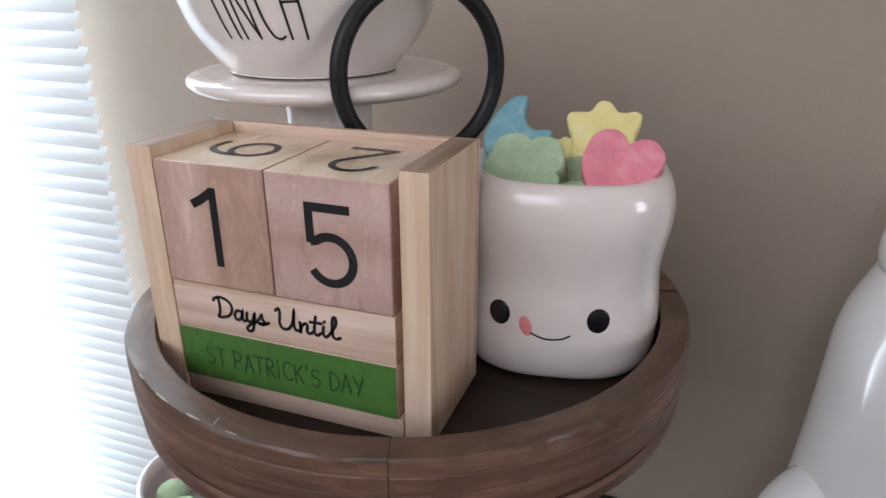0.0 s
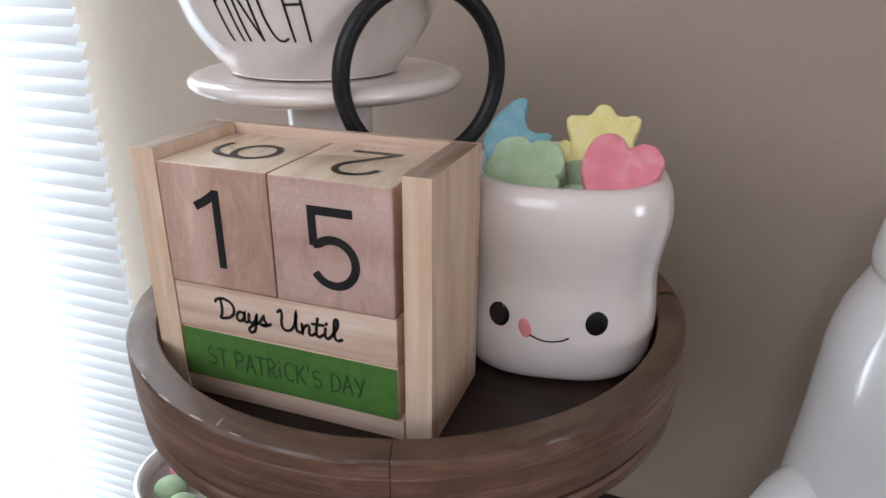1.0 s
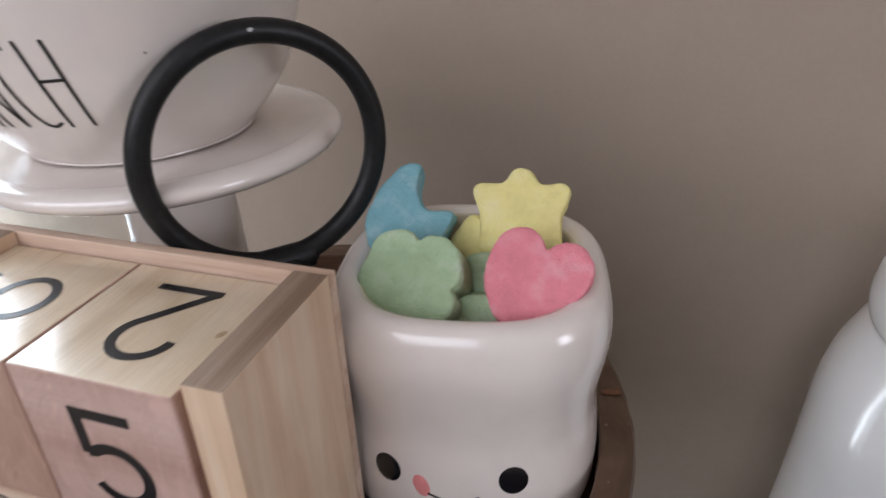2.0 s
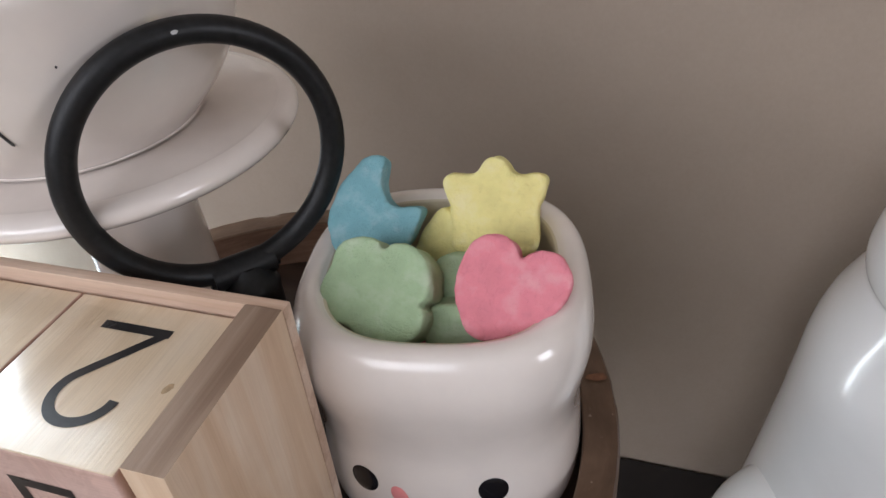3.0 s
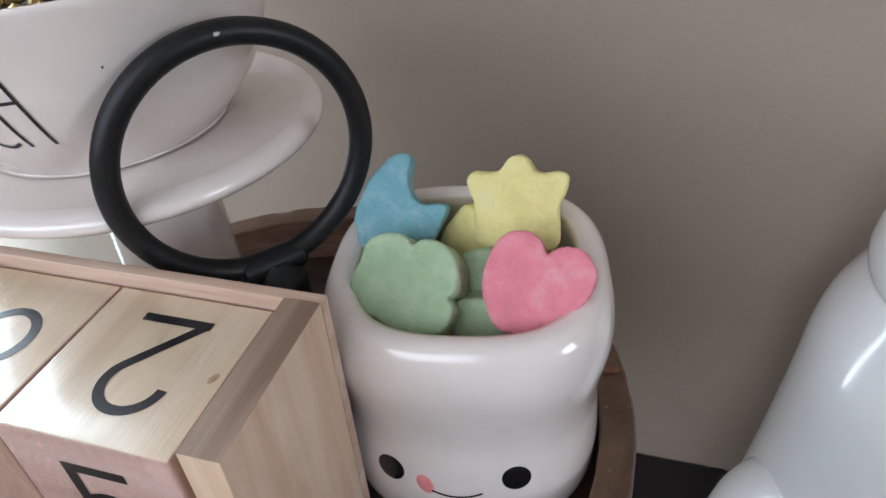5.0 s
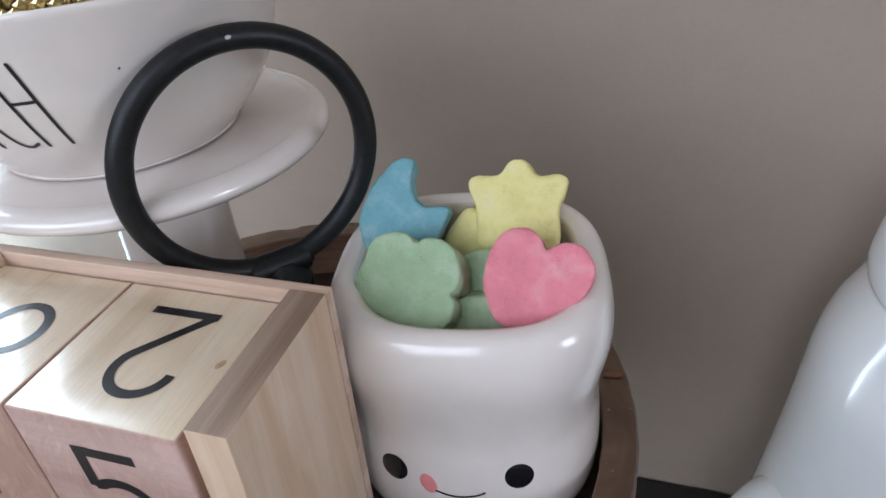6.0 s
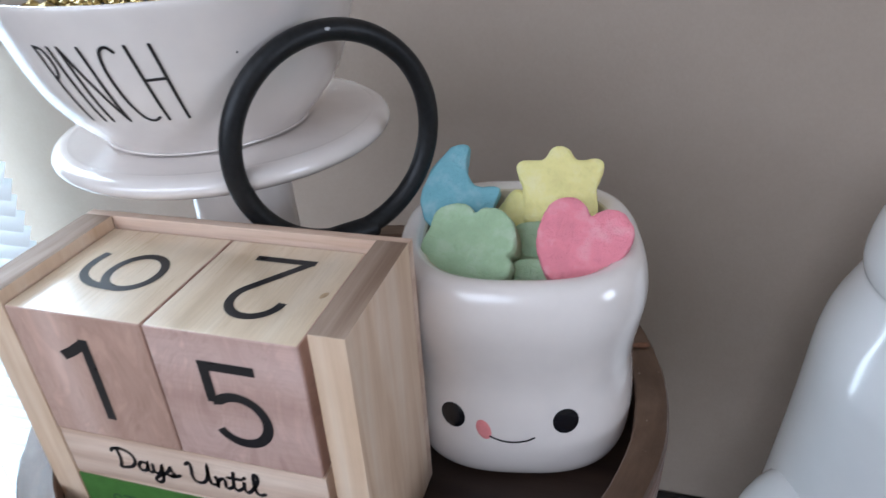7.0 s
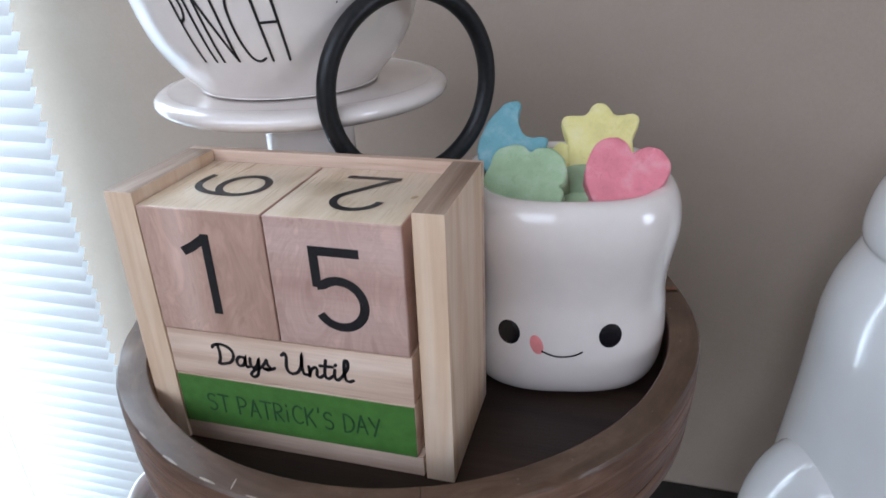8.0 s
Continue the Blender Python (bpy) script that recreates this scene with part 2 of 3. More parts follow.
def box_bm(x0, x1, y0, y1, z0, z1, bevel=0.0, seg=2):
    bm = bmesh.new()
    bmesh.ops.create_cube(bm, size=1)
    bmesh.ops.transform(bm, matrix=Matrix.Translation(((x0 + x1) / 2, (y0 + y1) / 2, (z0 + z1) / 2)) @ Matrix.Diagonal((x1 - x0, y1 - y0, z1 - z0, 1)), verts=bm.verts)
    if bevel:
        bmesh.ops.bevel(bm, geom=bm.edges[:], offset=bevel, segments=seg, affect='EDGES', profile=0.6)
    return bm


def lathe_bm(profile, centre, seg=96, a0=0.0, a1=2 * math.pi, caps=True):
    """A surface of revolution about a vertical axis from (radius, z) rows."""
    bm = bmesh.new()
    full = abs(a1 - a0 - 2 * math.pi) < 1e-6
    n = seg if full else seg + 1
    rings = []
    for r, z in profile:
        rings.append([bm.verts.new((centre[0] + r * math.cos(a0 + (a1 - a0) * k / seg), centre[1] + r * math.sin(a0 + (a1 - a0) * k / seg), z)) for k in range(n)])
    for a, b in zip(rings, rings[1:]):
        for k in range(seg):
            j = (k + 1) % n
            bm.faces.new((a[k], a[j], b[j], b[k]))
    if full and caps:
        bm.faces.new(rings[0][::-1])
        bm.faces.new(rings[-1])
    bmesh.ops.recalc_face_normals(bm, faces=bm.faces)
    return bm


def smooth_rows(rows, n=6):
    """Catmull-Rom through rows of numbers."""
    rows = [np.array(r, float) for r in rows]
    out = []
    for i in range(len(rows) - 1):
        p0, p1, p2, p3 = rows[max(i - 1, 0)], rows[i], rows[i + 1], rows[min(i + 2, len(rows) - 1)]
        for k in range(n):
            t = k / n
            out.append(0.5 * (2 * p1 + (p2 - p0) * t + (2 * p0 - 5 * p1 + 4 * p2 - p3) * t * t + (3 * p1 - p0 - 3 * p2 + p3) * t ** 3))
    out.append(rows[-1])
    return out


def ribbon(bm, pts, width, place, lift, round_ends=False, taper=None):
    """A flat stroke of ink along 2D points; place(u, v, lift) gives its place on the surface."""
    pts = [np.array(p, float) for p in pts]
    n = len(pts)
    lo, hi = [], []
    rows = []
    for i, p in enumerate(pts):
        d1 = pts[min(i + 1, n - 1)] - p
        d0 = p - pts[max(i - 1, 0)]
        l1, l0 = np.linalg.norm(d1), np.linalg.norm(d0)
        d1 = d1 / l1 if l1 > 0 else d0 / l0
        d0 = d0 / l0 if l0 > 0 else d1
        t = d0 + d1
        t /= max(np.linalg.norm(t), 1e-6)
        nrm = np.array((-t[1], t[0]))
        k = 1 / max(abs(nrm @ np.array((-d1[1], d1[0]))), 0.35)
        rows.append((p, t, nrm, width / 2 * k * (taper(i / (n - 1)) if taper else 1)))
    if round_ends:
        h = width / 2
        p, t, nrm, w = rows[0]
        rows = [(p - t * h * c, t, nrm, h * math.sqrt(max(1 - c * c, 0.02))) for c in (1, 0.85, 0.5)] + rows
        p, t, nrm, w = rows[-1]
        rows += [(p + t * h * c, t, nrm, h * math.sqrt(max(1 - c * c, 0.02))) for c in (0.5, 0.85, 1)]
    for p, t, nrm, w in rows:
        lo.append(bm.verts.new(place(*(p - nrm * w), lift)))
        hi.append(bm.verts.new(place(*(p + nrm * w), lift)))
    for i in range(len(rows) - 1):
        bm.faces.new((lo[i], lo[i + 1], hi[i + 1], hi[i]))


def arc(cx, cy, rx, ry, a0, a1, n=28):
    return [(cx + rx * math.cos(radians(a0 + (a1 - a0) * k / n)), cy + ry * math.sin(radians(a0 + (a1 - a0) * k / n))) for k in range(n + 1)]


# ---- room ----
TABLE_Z, FLOOR_Z, CEIL_Z = -0.052, -0.95, 1.9
WALL_Y, REAR_Y, LEFT_X, RIGHT_X = 0.285, -1.5, -3.4, 2.8


def wall_with_opening(name, axis, at, thick, lo, hi, z0, z1, op, label, mat):
    """A wall of four pieces round one opening (o0, o1, oz0, oz1); axis: the way that it runs."""
    o0, o1, oz0, oz1 = op
    bm = bmesh.new()
    for a0, a1, b0, b1 in ((lo, o0, z0, z1), (o1, hi, z0, z1), (o0, o1, z0, oz0), (o0, o1, oz1, z1)):
        q = box_bm(a0, a1, at, at + thick, b0, b1) if axis == "x" else box_bm(at, at + thick, a0, a1, b0, b1)
        me = bpy.data.meshes.new("piece")
        q.to_mesh(me)
        q.free()
        bm.from_mesh(me)
        bpy.data.meshes.remove(me)
    ob = part(name, bm, mat, smooth=False)
    return tagged(ob, label, "wall", kind="structure")


WIN = (-1.3, -0.40, -0.4, 1.2)
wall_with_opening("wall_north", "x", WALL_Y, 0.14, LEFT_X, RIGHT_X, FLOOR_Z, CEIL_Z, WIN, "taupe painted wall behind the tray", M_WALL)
RWIN = (-1.9, 0.4, 0.62, 1.76)
wall_with_opening("wall_south", "x", REAR_Y - 0.14, 0.14, LEFT_X, RIGHT_X, FLOOR_Z, CEIL_Z, RWIN, "light taupe painted wall across the room", M_ROOM)
EWIN = (-1.2, -0.4, 0.3, 1.4)
wall_with_opening("wall_east", "y", RIGHT_X, 0.14, REAR_Y, WALL_Y, FLOOR_Z, CEIL_Z, EWIN, "light taupe painted wall with a window", M_ROOM)
tagged(part("wall_west", box_bm(LEFT_X - 0.14, LEFT_X, REAR_Y, WALL_Y, FLOOR_Z, CEIL_Z), M_ROOM, smooth=False), "light taupe painted side wall", "wall", kind="structure")
tagged(part("floor", box_bm(LEFT_X, RIGHT_X, REAR_Y, WALL_Y, FLOOR_Z - 0.1, FLOOR_Z), M_FLOOR, smooth=False), "pale wooden floor", "floor", kind="structure")
tagged(part("ceiling", box_bm(LEFT_X, RIGHT_X, REAR_Y, WALL_Y, CEIL_Z, CEIL_Z + 0.1), M_CEILING, smooth=False), "white painted ceiling", "ceiling", kind="structure")


def window(name, axis, at, op, label, mullions):
    """A window in an opening: frame, bars and a pane."""
    o0, o1, z0, z1 = op
    root = thing(name, label, "window", kind="structure")
    w, d = 0.045, 0.04

    def bar(n, a0, a1, b0, b1, dd=d):
        if axis == "x":
            part(n, box_bm(a0, a1, at, at + dd, b0, b1, 0.003), M_WHITE_PAINT, root)
        else:
            part(n, box_bm(at, at + dd, a0, a1, b0, b1, 0.003), M_WHITE_PAINT, root)
    bar("window_frame", o0, o1, z0, z0 + w)
    bar("window_frame", o0, o1, z1 - w, z1)
    bar("window_frame", o0, o0 + w, z0 + w, z1 - w)
    bar("window_frame", o1 - w, o1, z0 + w, z1 - w)
    for k in range(1, mullions):
        c = o0 + (o1 - o0) * k / mullions
        bar("window_bar", c - 0.014, c + 0.014, z0 + w, z1 - w, d * 0.7)
    zc = (z0 + z1) / 2
    for k in range(mullions):
        c0, c1 = o0 + (o1 - o0) * k / mullions + 0.046, o0 + (o1 - o0) * (k + 1) / mullions - 0.046
        bar("window_bar", c0 - 0.03, c1 + 0.03, zc - 0.014, zc + 0.014, d * 0.6)
        for b0, b1 in ((z0 + w, zc - 0.014), (zc + 0.014, z1 - w)):
            q = (c0 - 0.03, c1 + 0.03, at + d * 0.30, at + d * 0.40) if axis == "x" else (at + d * 0.30, at + d * 0.40, c0 - 0.03, c1 + 0.03)
            part("pane", box_bm(*q, b0, b1), M_GLASS, root, "clear glass pane", smooth=False).visible_shadow = False
    return root


window("window_1", "x", WALL_Y + 0.09, WIN, "white framed window behind closed blinds", 2)
window("window_2", "x", REAR_Y - 0.1, RWIN, "white framed window across the room", 3)
window("window_3", "y", RIGHT_X + 0.06, EWIN, "white framed window in the side wall", 2)

area_lamp("daylight_blinds", look(((WIN[0] + WIN[1]) / 2, WALL_Y + 0.085, 0.4), ((WIN[0] + WIN[1]) / 2, -1, 0.4)), 0.88, 1.55, 46, (0.9, 0.97, 1.0))
area_lamp("daylight_rear", look(((RWIN[0] + RWIN[1]) / 2, REAR_Y + 0.005, 1.19), ((RWIN[0] + RWIN[1]) / 2, 1, 1.19)), 2.2, 1.08, 24, (1.0, 0.975, 1.0))
area_lamp("daylight_side", look((RIGHT_X + 0.05, -0.85, 0.85), (-1, -0.85, 0.85)), 0.8, 1.0, 18, (1.0, 0.975, 1.0))

# ---- blinds ----
blinds = thing("window_blinds", "white horizontal mini blinds glowing with daylight", "blinds", (-0.80, 0.225, 0))
SLAT_X0, SLAT_X1, PITCH = -1.29, -0.305, 0.0127


def slat_mesh():
    bm = bmesh.new()
    n = 6
    rows = []
    for i in range(n + 1):
        s = i / n - 0.5
        a = radians(60)
        u, v = 0.0161 * s, 0.0014 * (1 - 4 * s * s)
        rows.append((-(u * math.cos(a)) - v * math.sin(a), -u * math.sin(a) + v * math.cos(a)))
    L = SLAT_X1 - SLAT_X0
    lines = [[bm.verts.new((x, y, z)) for x in (-L / 2, -L / 2 + 0.004, L / 2 - 0.004, L / 2)] for y, z in rows]
    for j, l in enumerate(lines):
        k = abs(j / n - 0.5) * 2
        l[0].co.x += 0.0015 * k ** 3
        l[3].co.x -= 0.0015 * k ** 3
    for a, b in zip(lines, lines[1:]):
        for k in range(3):
            bm.faces.new((a[k], a[k + 1], b[k + 1], b[k]))
    me = bpy.data.meshes.new("slat")
    bm.to_mesh(me)
    bm.free()
    me.materials.append(M_SLAT)
    me.polygons.foreach_set("use_smooth", [True] * len(me.polygons))
    return me


_slat = slat_mesh()
for k in range(127):
    ob = new("slat", _slat)
    ob.parent = blinds
    ob.location = (random.uniform(-0.0015, 0.0015), 0, -0.40 + k * PITCH)
    ob.rotation_euler = (radians(random.uniform(-2.5, 2.5)), 0, 0)
for x in (-1.2, -0.80, -0.44):
    bm = bmesh.new()
    bm.faces.new([bm.verts.new(q) for q in ((x - 0.0008, 0.2105, -0.41), (x + 0.0008, 0.2105, -0.41), (x + 0.0008, 0.2105, 1.22), (x - 0.0008, 0.2105, 1.22))])
    part("ladder_cord", bm, M_SLAT, blinds)
part("head_rail", box_bm(SLAT_X0, SLAT_X1, 0.210, 0.284, 1.215, 1.245, 0.003), M_WHITE_PAINT, blinds)
part("bottom_rail", box_bm(SLAT_X0, SLAT_X1, 0.216, 0.234, -0.43, -0.416, 0.003), M_WHITE_PAINT, blinds)

# ---- table ----
table = thing("table", "dark wooden table under the tray", "table", (0.2, -0.3, FLOOR_Z))
part("tabletop", box_bm(-0.213, 0.9, -0.25, 0.283, TABLE_Z - 0.03, TABLE_Z, 0.003), M_TABLE, table)
for x in (-0.181, 0.86):
    for y in (-0.21, 0.24):
        part("leg", box_bm(x - 0.025, x + 0.025, y - 0.025, y + 0.025, FLOOR_Z, TABLE_Z - 0.031, 0.003), M_TABLE, table)

# ---- tiered tray ----
TC, FLOOR_T, RIM_T = (0.0187, 0.0765), 0.1925, 0.2146
R_OUT, R_IN = 0.1187, 0.1072
tray = thing("tray_stand", "round brown stained wooden tray on a black metal stand", "tray", (TC[0], TC[1], 0))


def groove(r, z, deep):
    return [(r, z + 0.0005), (r - deep, z), (r, z - 0.0005)]


def rim_segment(a0, a1):
    """One bent segment of the rim: flat worn top in the shade-darkened wood, the side split by two drying cracks along
    the grain.
    """
    prof = [(R_IN, FLOOR_T - 0.002), (R_IN, RIM_T - 0.0006), (R_IN + 0.0006, RIM_T), (R_IN + 0.004, RIM_T), (R_OUT - 0.004, RIM_T), (R_OUT - 0.0009, RIM_T), (R_OUT - 0.0001, RIM_T - 0.0009)]
    prof += groove(R_OUT, 0.2082, 0.0005) + groove(R_OUT, 0.2012, 0.0007) + [(R_OUT - 0.0003, 0.1925), (R_OUT - 0.0012, 0.1903), (R_OUT - 0.0060, 0.1898), (R_OUT - 0.0060, FLOOR_T - 0.002)]
    bm = lathe_bm(prof + prof[:1], TC, 64, a0, a1, caps=False)
    bmesh.ops.remove_doubles(bm, verts=bm.verts, dist=1e-6)
    bmesh.ops.holes_fill(bm, edges=[e for e in bm.edges if e.is_boundary])
    bmesh.ops.recalc_face_normals(bm, faces=bm.faces)
    for f in bm.faces:
        if f.normal.z > 0.6 and f.calc_center_median().z > RIM_T - 0.002:
            f.material_index = 1
    for v in bm.verts:
        w = 0.0005 * noise.noise(v.co * 45) + 0.0002 * noise.noise(v.co * 260)
        d = Vector((v.co.x - TC[0], v.co.y - TC[1], 0))
        if d.length > R_OUT - 0.002 and v.co.z > RIM_T - 0.002:
            chip = max(noise.noise(v.co * 130) - 0.15, 0) + 0.6 * max(noise.noise(v.co * 420) - 0.2, 0)
            v.co.z -= 0.0016 * chip
        d.normalize()
        v.co += d * w + Vector((0, 0, 0.4 * w))
    return bm


JOINT = -1.2327
for k in range(3):
    a = JOINT + k * 2 * math.pi / 3
    part("rim_segment", rim_segment(a + 0.0010, a + 2 * math.pi / 3 - 0.0010), [M_TRAY, M_TRAY_TOP], tray)
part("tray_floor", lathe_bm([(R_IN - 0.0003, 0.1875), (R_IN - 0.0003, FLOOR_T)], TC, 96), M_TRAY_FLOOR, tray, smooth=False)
part("lower_band", lathe_bm([(R_OUT - 0.0062, 0.1890), (R_OUT - 0.0062, 0.1880), (R_OUT - 0.0020, 0.1876), (R_OUT - 0.0010, 0.1862), (R_OUT - 0.0014, 0.1815), (R_OUT - 0.0040, 0.1778), (R_OUT - 0.0120, 0.1760), (0.03, 0.1755)], TC, 96), M_TRAY, tray)
part("pole", lathe_bm([(0.006, TABLE_Z + 0.012), (0.006, 0.178)], TC, 24), M_BLACK_METAL, tray)
part("foot_plate", lathe_bm([(0.075, TABLE_Z), (0.075, TABLE_Z + 0.009), (0.072, TABLE_Z + 0.012), (0.02, TABLE_Z + 0.014)], TC, 64), M_BLACK_METAL, tray)

# ring handle
RC, RR, RT, RYAW, RTILT = (0.0238, 0.0788, 0.3077), 0.0349, 0.0035, 0.8477, 0.0
bm = bmesh.new()
u = Vector((math.cos(RYAW), math.sin(RYAW), 0))
nrm = Vector((-math.sin(RYAW), math.cos(RYAW), 0))
v = math.cos(RTILT) * Vector((0, 0, 1)) + math.sin(RTILT) * nrm
wv = u.cross(v)
rings = []
for i in range(96):
    a = 2 * math.pi * i / 96
    d = u * math.cos(a) + v * math.sin(a)
    c = Vector(RC) + d * RR
    rings.append([bm.verts.new(c + RT * (d * math.cos(b) + wv * math.sin(b))) for b in (2 * math.pi * j / 14 for j in range(14))])
for i in range(96):
    for j in range(14):
        bm.faces.new((rings[i][j], rings[(i + 1) % 96][j], rings[(i + 1) % 96][(j + 1) % 14], rings[i][(j + 1) % 14]))
bmesh.ops.recalc_face_normals(bm, faces=bm.faces)
part("ring_handle", bm, M_BLACK_METAL, tray, "black metal ring handle")
rb = Vector(RC) - v * RR
part("post", lathe_bm([tuple(r) for r in smooth_rows([(0.0085, FLOOR_T), (0.0085, rb.z - 0.012), (0.0086, rb.z - 0.006), (0.0076, rb.z - 0.0035), (0.0050, rb.z - 0.001), (0.0030, rb.z + 0.001)], 3)], (rb.x + 0.002, rb.y - 0.001), 24), M_BLACK_METAL, tray)
bm = bmesh.new()
bmesh.ops.create_cone(bm, cap_ends=True, segments=20, radius1=0.0046, radius2=0.0044, depth=0.021)
bmesh.ops.bevel(bm, geom=[e for e in bm.edges if len(e.link_faces) == 2 and e.calc_face_angle() > 1], offset=0.0012, segments=3, affect='EDGES')
bmesh.ops.transform(bm, matrix=Matrix.Translation(rb + Vector((0, 0, -0.0004))) @ pose(0, 0, 0, 0, 90, math.degrees(RYAW)), verts=bm.verts)
part("clamp", bm, M_BLACK_METAL, tray, "black clamp that holds the ring")

# ---- calendar ----
HX0, HX1, PANEL_T = -0.0552, 0.0578, 0.0106
CB = 0.1927
holder = thing("calendar_holder", "light pine wood box frame of a countdown calendar", "calendar", (0, 0.025, CB))
for x0, x1, zt in ((HX0, HX0 + PANEL_T, 0.2903), (HX1 - PANEL_T + 0.0007, HX1, 0.2907)):
    bm = box_bm(x0, x1, 0.0, 0.0464, CB, zt, 0.0005)
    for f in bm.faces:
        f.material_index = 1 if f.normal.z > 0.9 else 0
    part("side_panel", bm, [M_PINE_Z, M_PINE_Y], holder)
part("back_panel", box_bm(HX0, HX1, 0.0466, 0.0500, CB, 0.2901, 0.0004), M_PINE_X, holder)
part("base_panel", box_bm(HX0 + PANEL_T + 0.0002, HX1 - PANEL_T - 0.0002, 0.0008, 0.0461, CB, 0.2008, 0.0004), M_PINE_X, holder)


def face_xz(u0, w0):
    return lambda a, b, lift: (u0 + a, -lift, w0 + b)


DIGITS = {
    "1": [[(-0.0076, 0.0076), (-0.0038, 0.0096), (0.0006, 0.0126)], [(0.0012, 0.0143), (0.0012, -0.0146)]],
    "5": [[(0.0081, 0.0121), (-0.0084, 0.0121)], [(-0.0069, 0.0136), (-0.0067, -0.0003)], [(-0.0069, 0.0002)] + arc(0.0004, -0.0058, 0.0081, 0.0082, 128, -150, 40)],
    "6": [arc(0.0, -0.0041, 0.0087, 0.0080, 0, 360, 48), [tuple(q) for q in smooth_rows([(0.0082, 0.0118), (0.0035, 0.0127), (-0.0015, 0.0122), (-0.0055, 0.0093), (-0.0080, 0.0040), (-0.0087, -0.0041)], 6)]],
    "2": [arc(-0.0016, 0.0062, 0.0076, 0.0076, 178, -35, 32) + [(-0.0080, -0.0136)], [(-0.0094, -0.0139), (0.0098, -0.0139)]],
}


def number_block(x0, x1, front, top, face, label):
    ob = thing("number_block", label, "wooden block", ((x0 + x1) / 2, 0.0228, 0.2412), group="number blocks in the calendar")
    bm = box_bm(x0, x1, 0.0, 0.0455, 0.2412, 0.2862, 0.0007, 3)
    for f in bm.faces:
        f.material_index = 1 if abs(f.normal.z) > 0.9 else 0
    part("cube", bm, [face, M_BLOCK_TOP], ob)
    cx = (x0 + x1) / 2
    bm = bmesh.new()
    for s in DIGITS[front]:
        ribbon(bm, s, 0.0031, lambda a, b, l: (cx + a + (0.0003 if front == "5" else 0), -l, 0.2638 + b), 0.0001 + 0.00004 * random.random())
    part("digit", bm, M_INK, ob, "black printed numeral " + front, smooth=False)
    bm = bmesh.new()
    for s in DIGITS[top]:
        ribbon(bm, s, 0.0026, (lambda a, b, l: (cx - b, 0.0224 + a, 0.2862 + l)) if top == "6" else (lambda a, b, l: (cx + 0.0008 - a, 0.0228 - b, 0.2862 + l)), 0.0001 + 0.00004 * random.random())
    part("digit", bm, M_INK, ob, "black printed numeral " + top, smooth=False)
    return ob


number_block(-0.0443, -0.0002, "1", "6", M_BLOCK_TAN, "tan-tinted wooden cube with the printed numeral 1")
number_block(0.0003, 0.0447, "5", "2", M_BLOCK_ROSE, "rose-tinted wooden cube with the printed numeral 5")

words = thing("word_block", "pale pine bar lettered Days Until", "wooden block", (0, 0.022, 0.2226))
part("bar", box_bm(-0.0442, 0.0452, 0.0003, 0.045, 0.2226, 0.2408, 0.0006), M_PINE_X, words)
DAYS = [
    # D a y s
    [(2.2, 9.4), (2.6, 6), (2.2, 2.4), (1.6, 0.9), (3.2, 0.8), (6.2, 2.2), (7.6, 5.4), (6.6, 8.4), (3.6, 9.9), (0.9, 9.2), (0.1, 8.0)],
    [(11.6, 4.8), (9.8, 5.2), (8.5, 3.2), (8.9, 1.2), (10.4, 1.2), (11.4, 3.0), (11.8, 4.9), (11.6, 2.2), (12.2, 0.9), (13.6, 1.8)],
    [(13.6, 5.0), (13.4, 2.4), (14.4, 0.9), (15.9, 2.4), (16.7, 5.0), (16.3, 1.2), (15.5, -2.2), (14.0, -3.4), (13.1, -2.2), (14.6, -0.2), (17.2, 1.6), (19.0, 4.2), (19.6, 5.4)],
    [(19.6, 5.4), (19.7, 3.4), (20.6, 1.9), (19.8, 0.8), (18.2, 1.2), (20.8, 1.3), (22.2, 2.2)],
    # U n t i l
    [(25.4, 8.6), (26.6, 9.7), (27.0, 7.6), (26.6, 3.4), (27.6, 1.0), (30.0, 1.4), (31.8, 4.6), (32.6, 9.6), (32.2, 4.6), (32.6, 1.6), (33.8, 1.4)],
    [(34.6, 5.2), (34.7, 2.6), (34.5, 0.9), (35.2, 3.6), (36.8, 5.2), (37.4, 4.0), (37.2, 1.6), (38.2, 0.9), (39.6, 2.2)],
    [(40.8, 9.0), (40.2, 5.2), (40.0, 2.0), (41.0, 0.8), (42.6, 2.2)], [(38.6, 6.2), (42.8, 6.4)],
    [(43.6, 5.2), (43.3, 2.2), (44.2, 0.8), (45.6, 2.2)], [(43.9, 7.2), (44.1, 7.6)],
    [(45.6, 2.2), (48.0, 6.6), (48.2, 9.8), (47.2, 9.6), (46.8, 5.4), (47.0, 1.8), (48.2, 0.8), (49.6, 1.6)],
]
bm = bmesh.new()
for k, s in enumerate(DAYS):
    pts = [(a * 0.00104 - 0.0270, b * 0.00088) for a, b in smooth_rows(s, 7)]
    ribbon(bm, pts, 0.00122, lambda a, b, l: (a, 0.0003 - l, 0.2280 + b), 0.0001 + 0.00003 * k / 10, True)
part("lettering", bm, M_INK, words, "black script lettering", smooth=False)

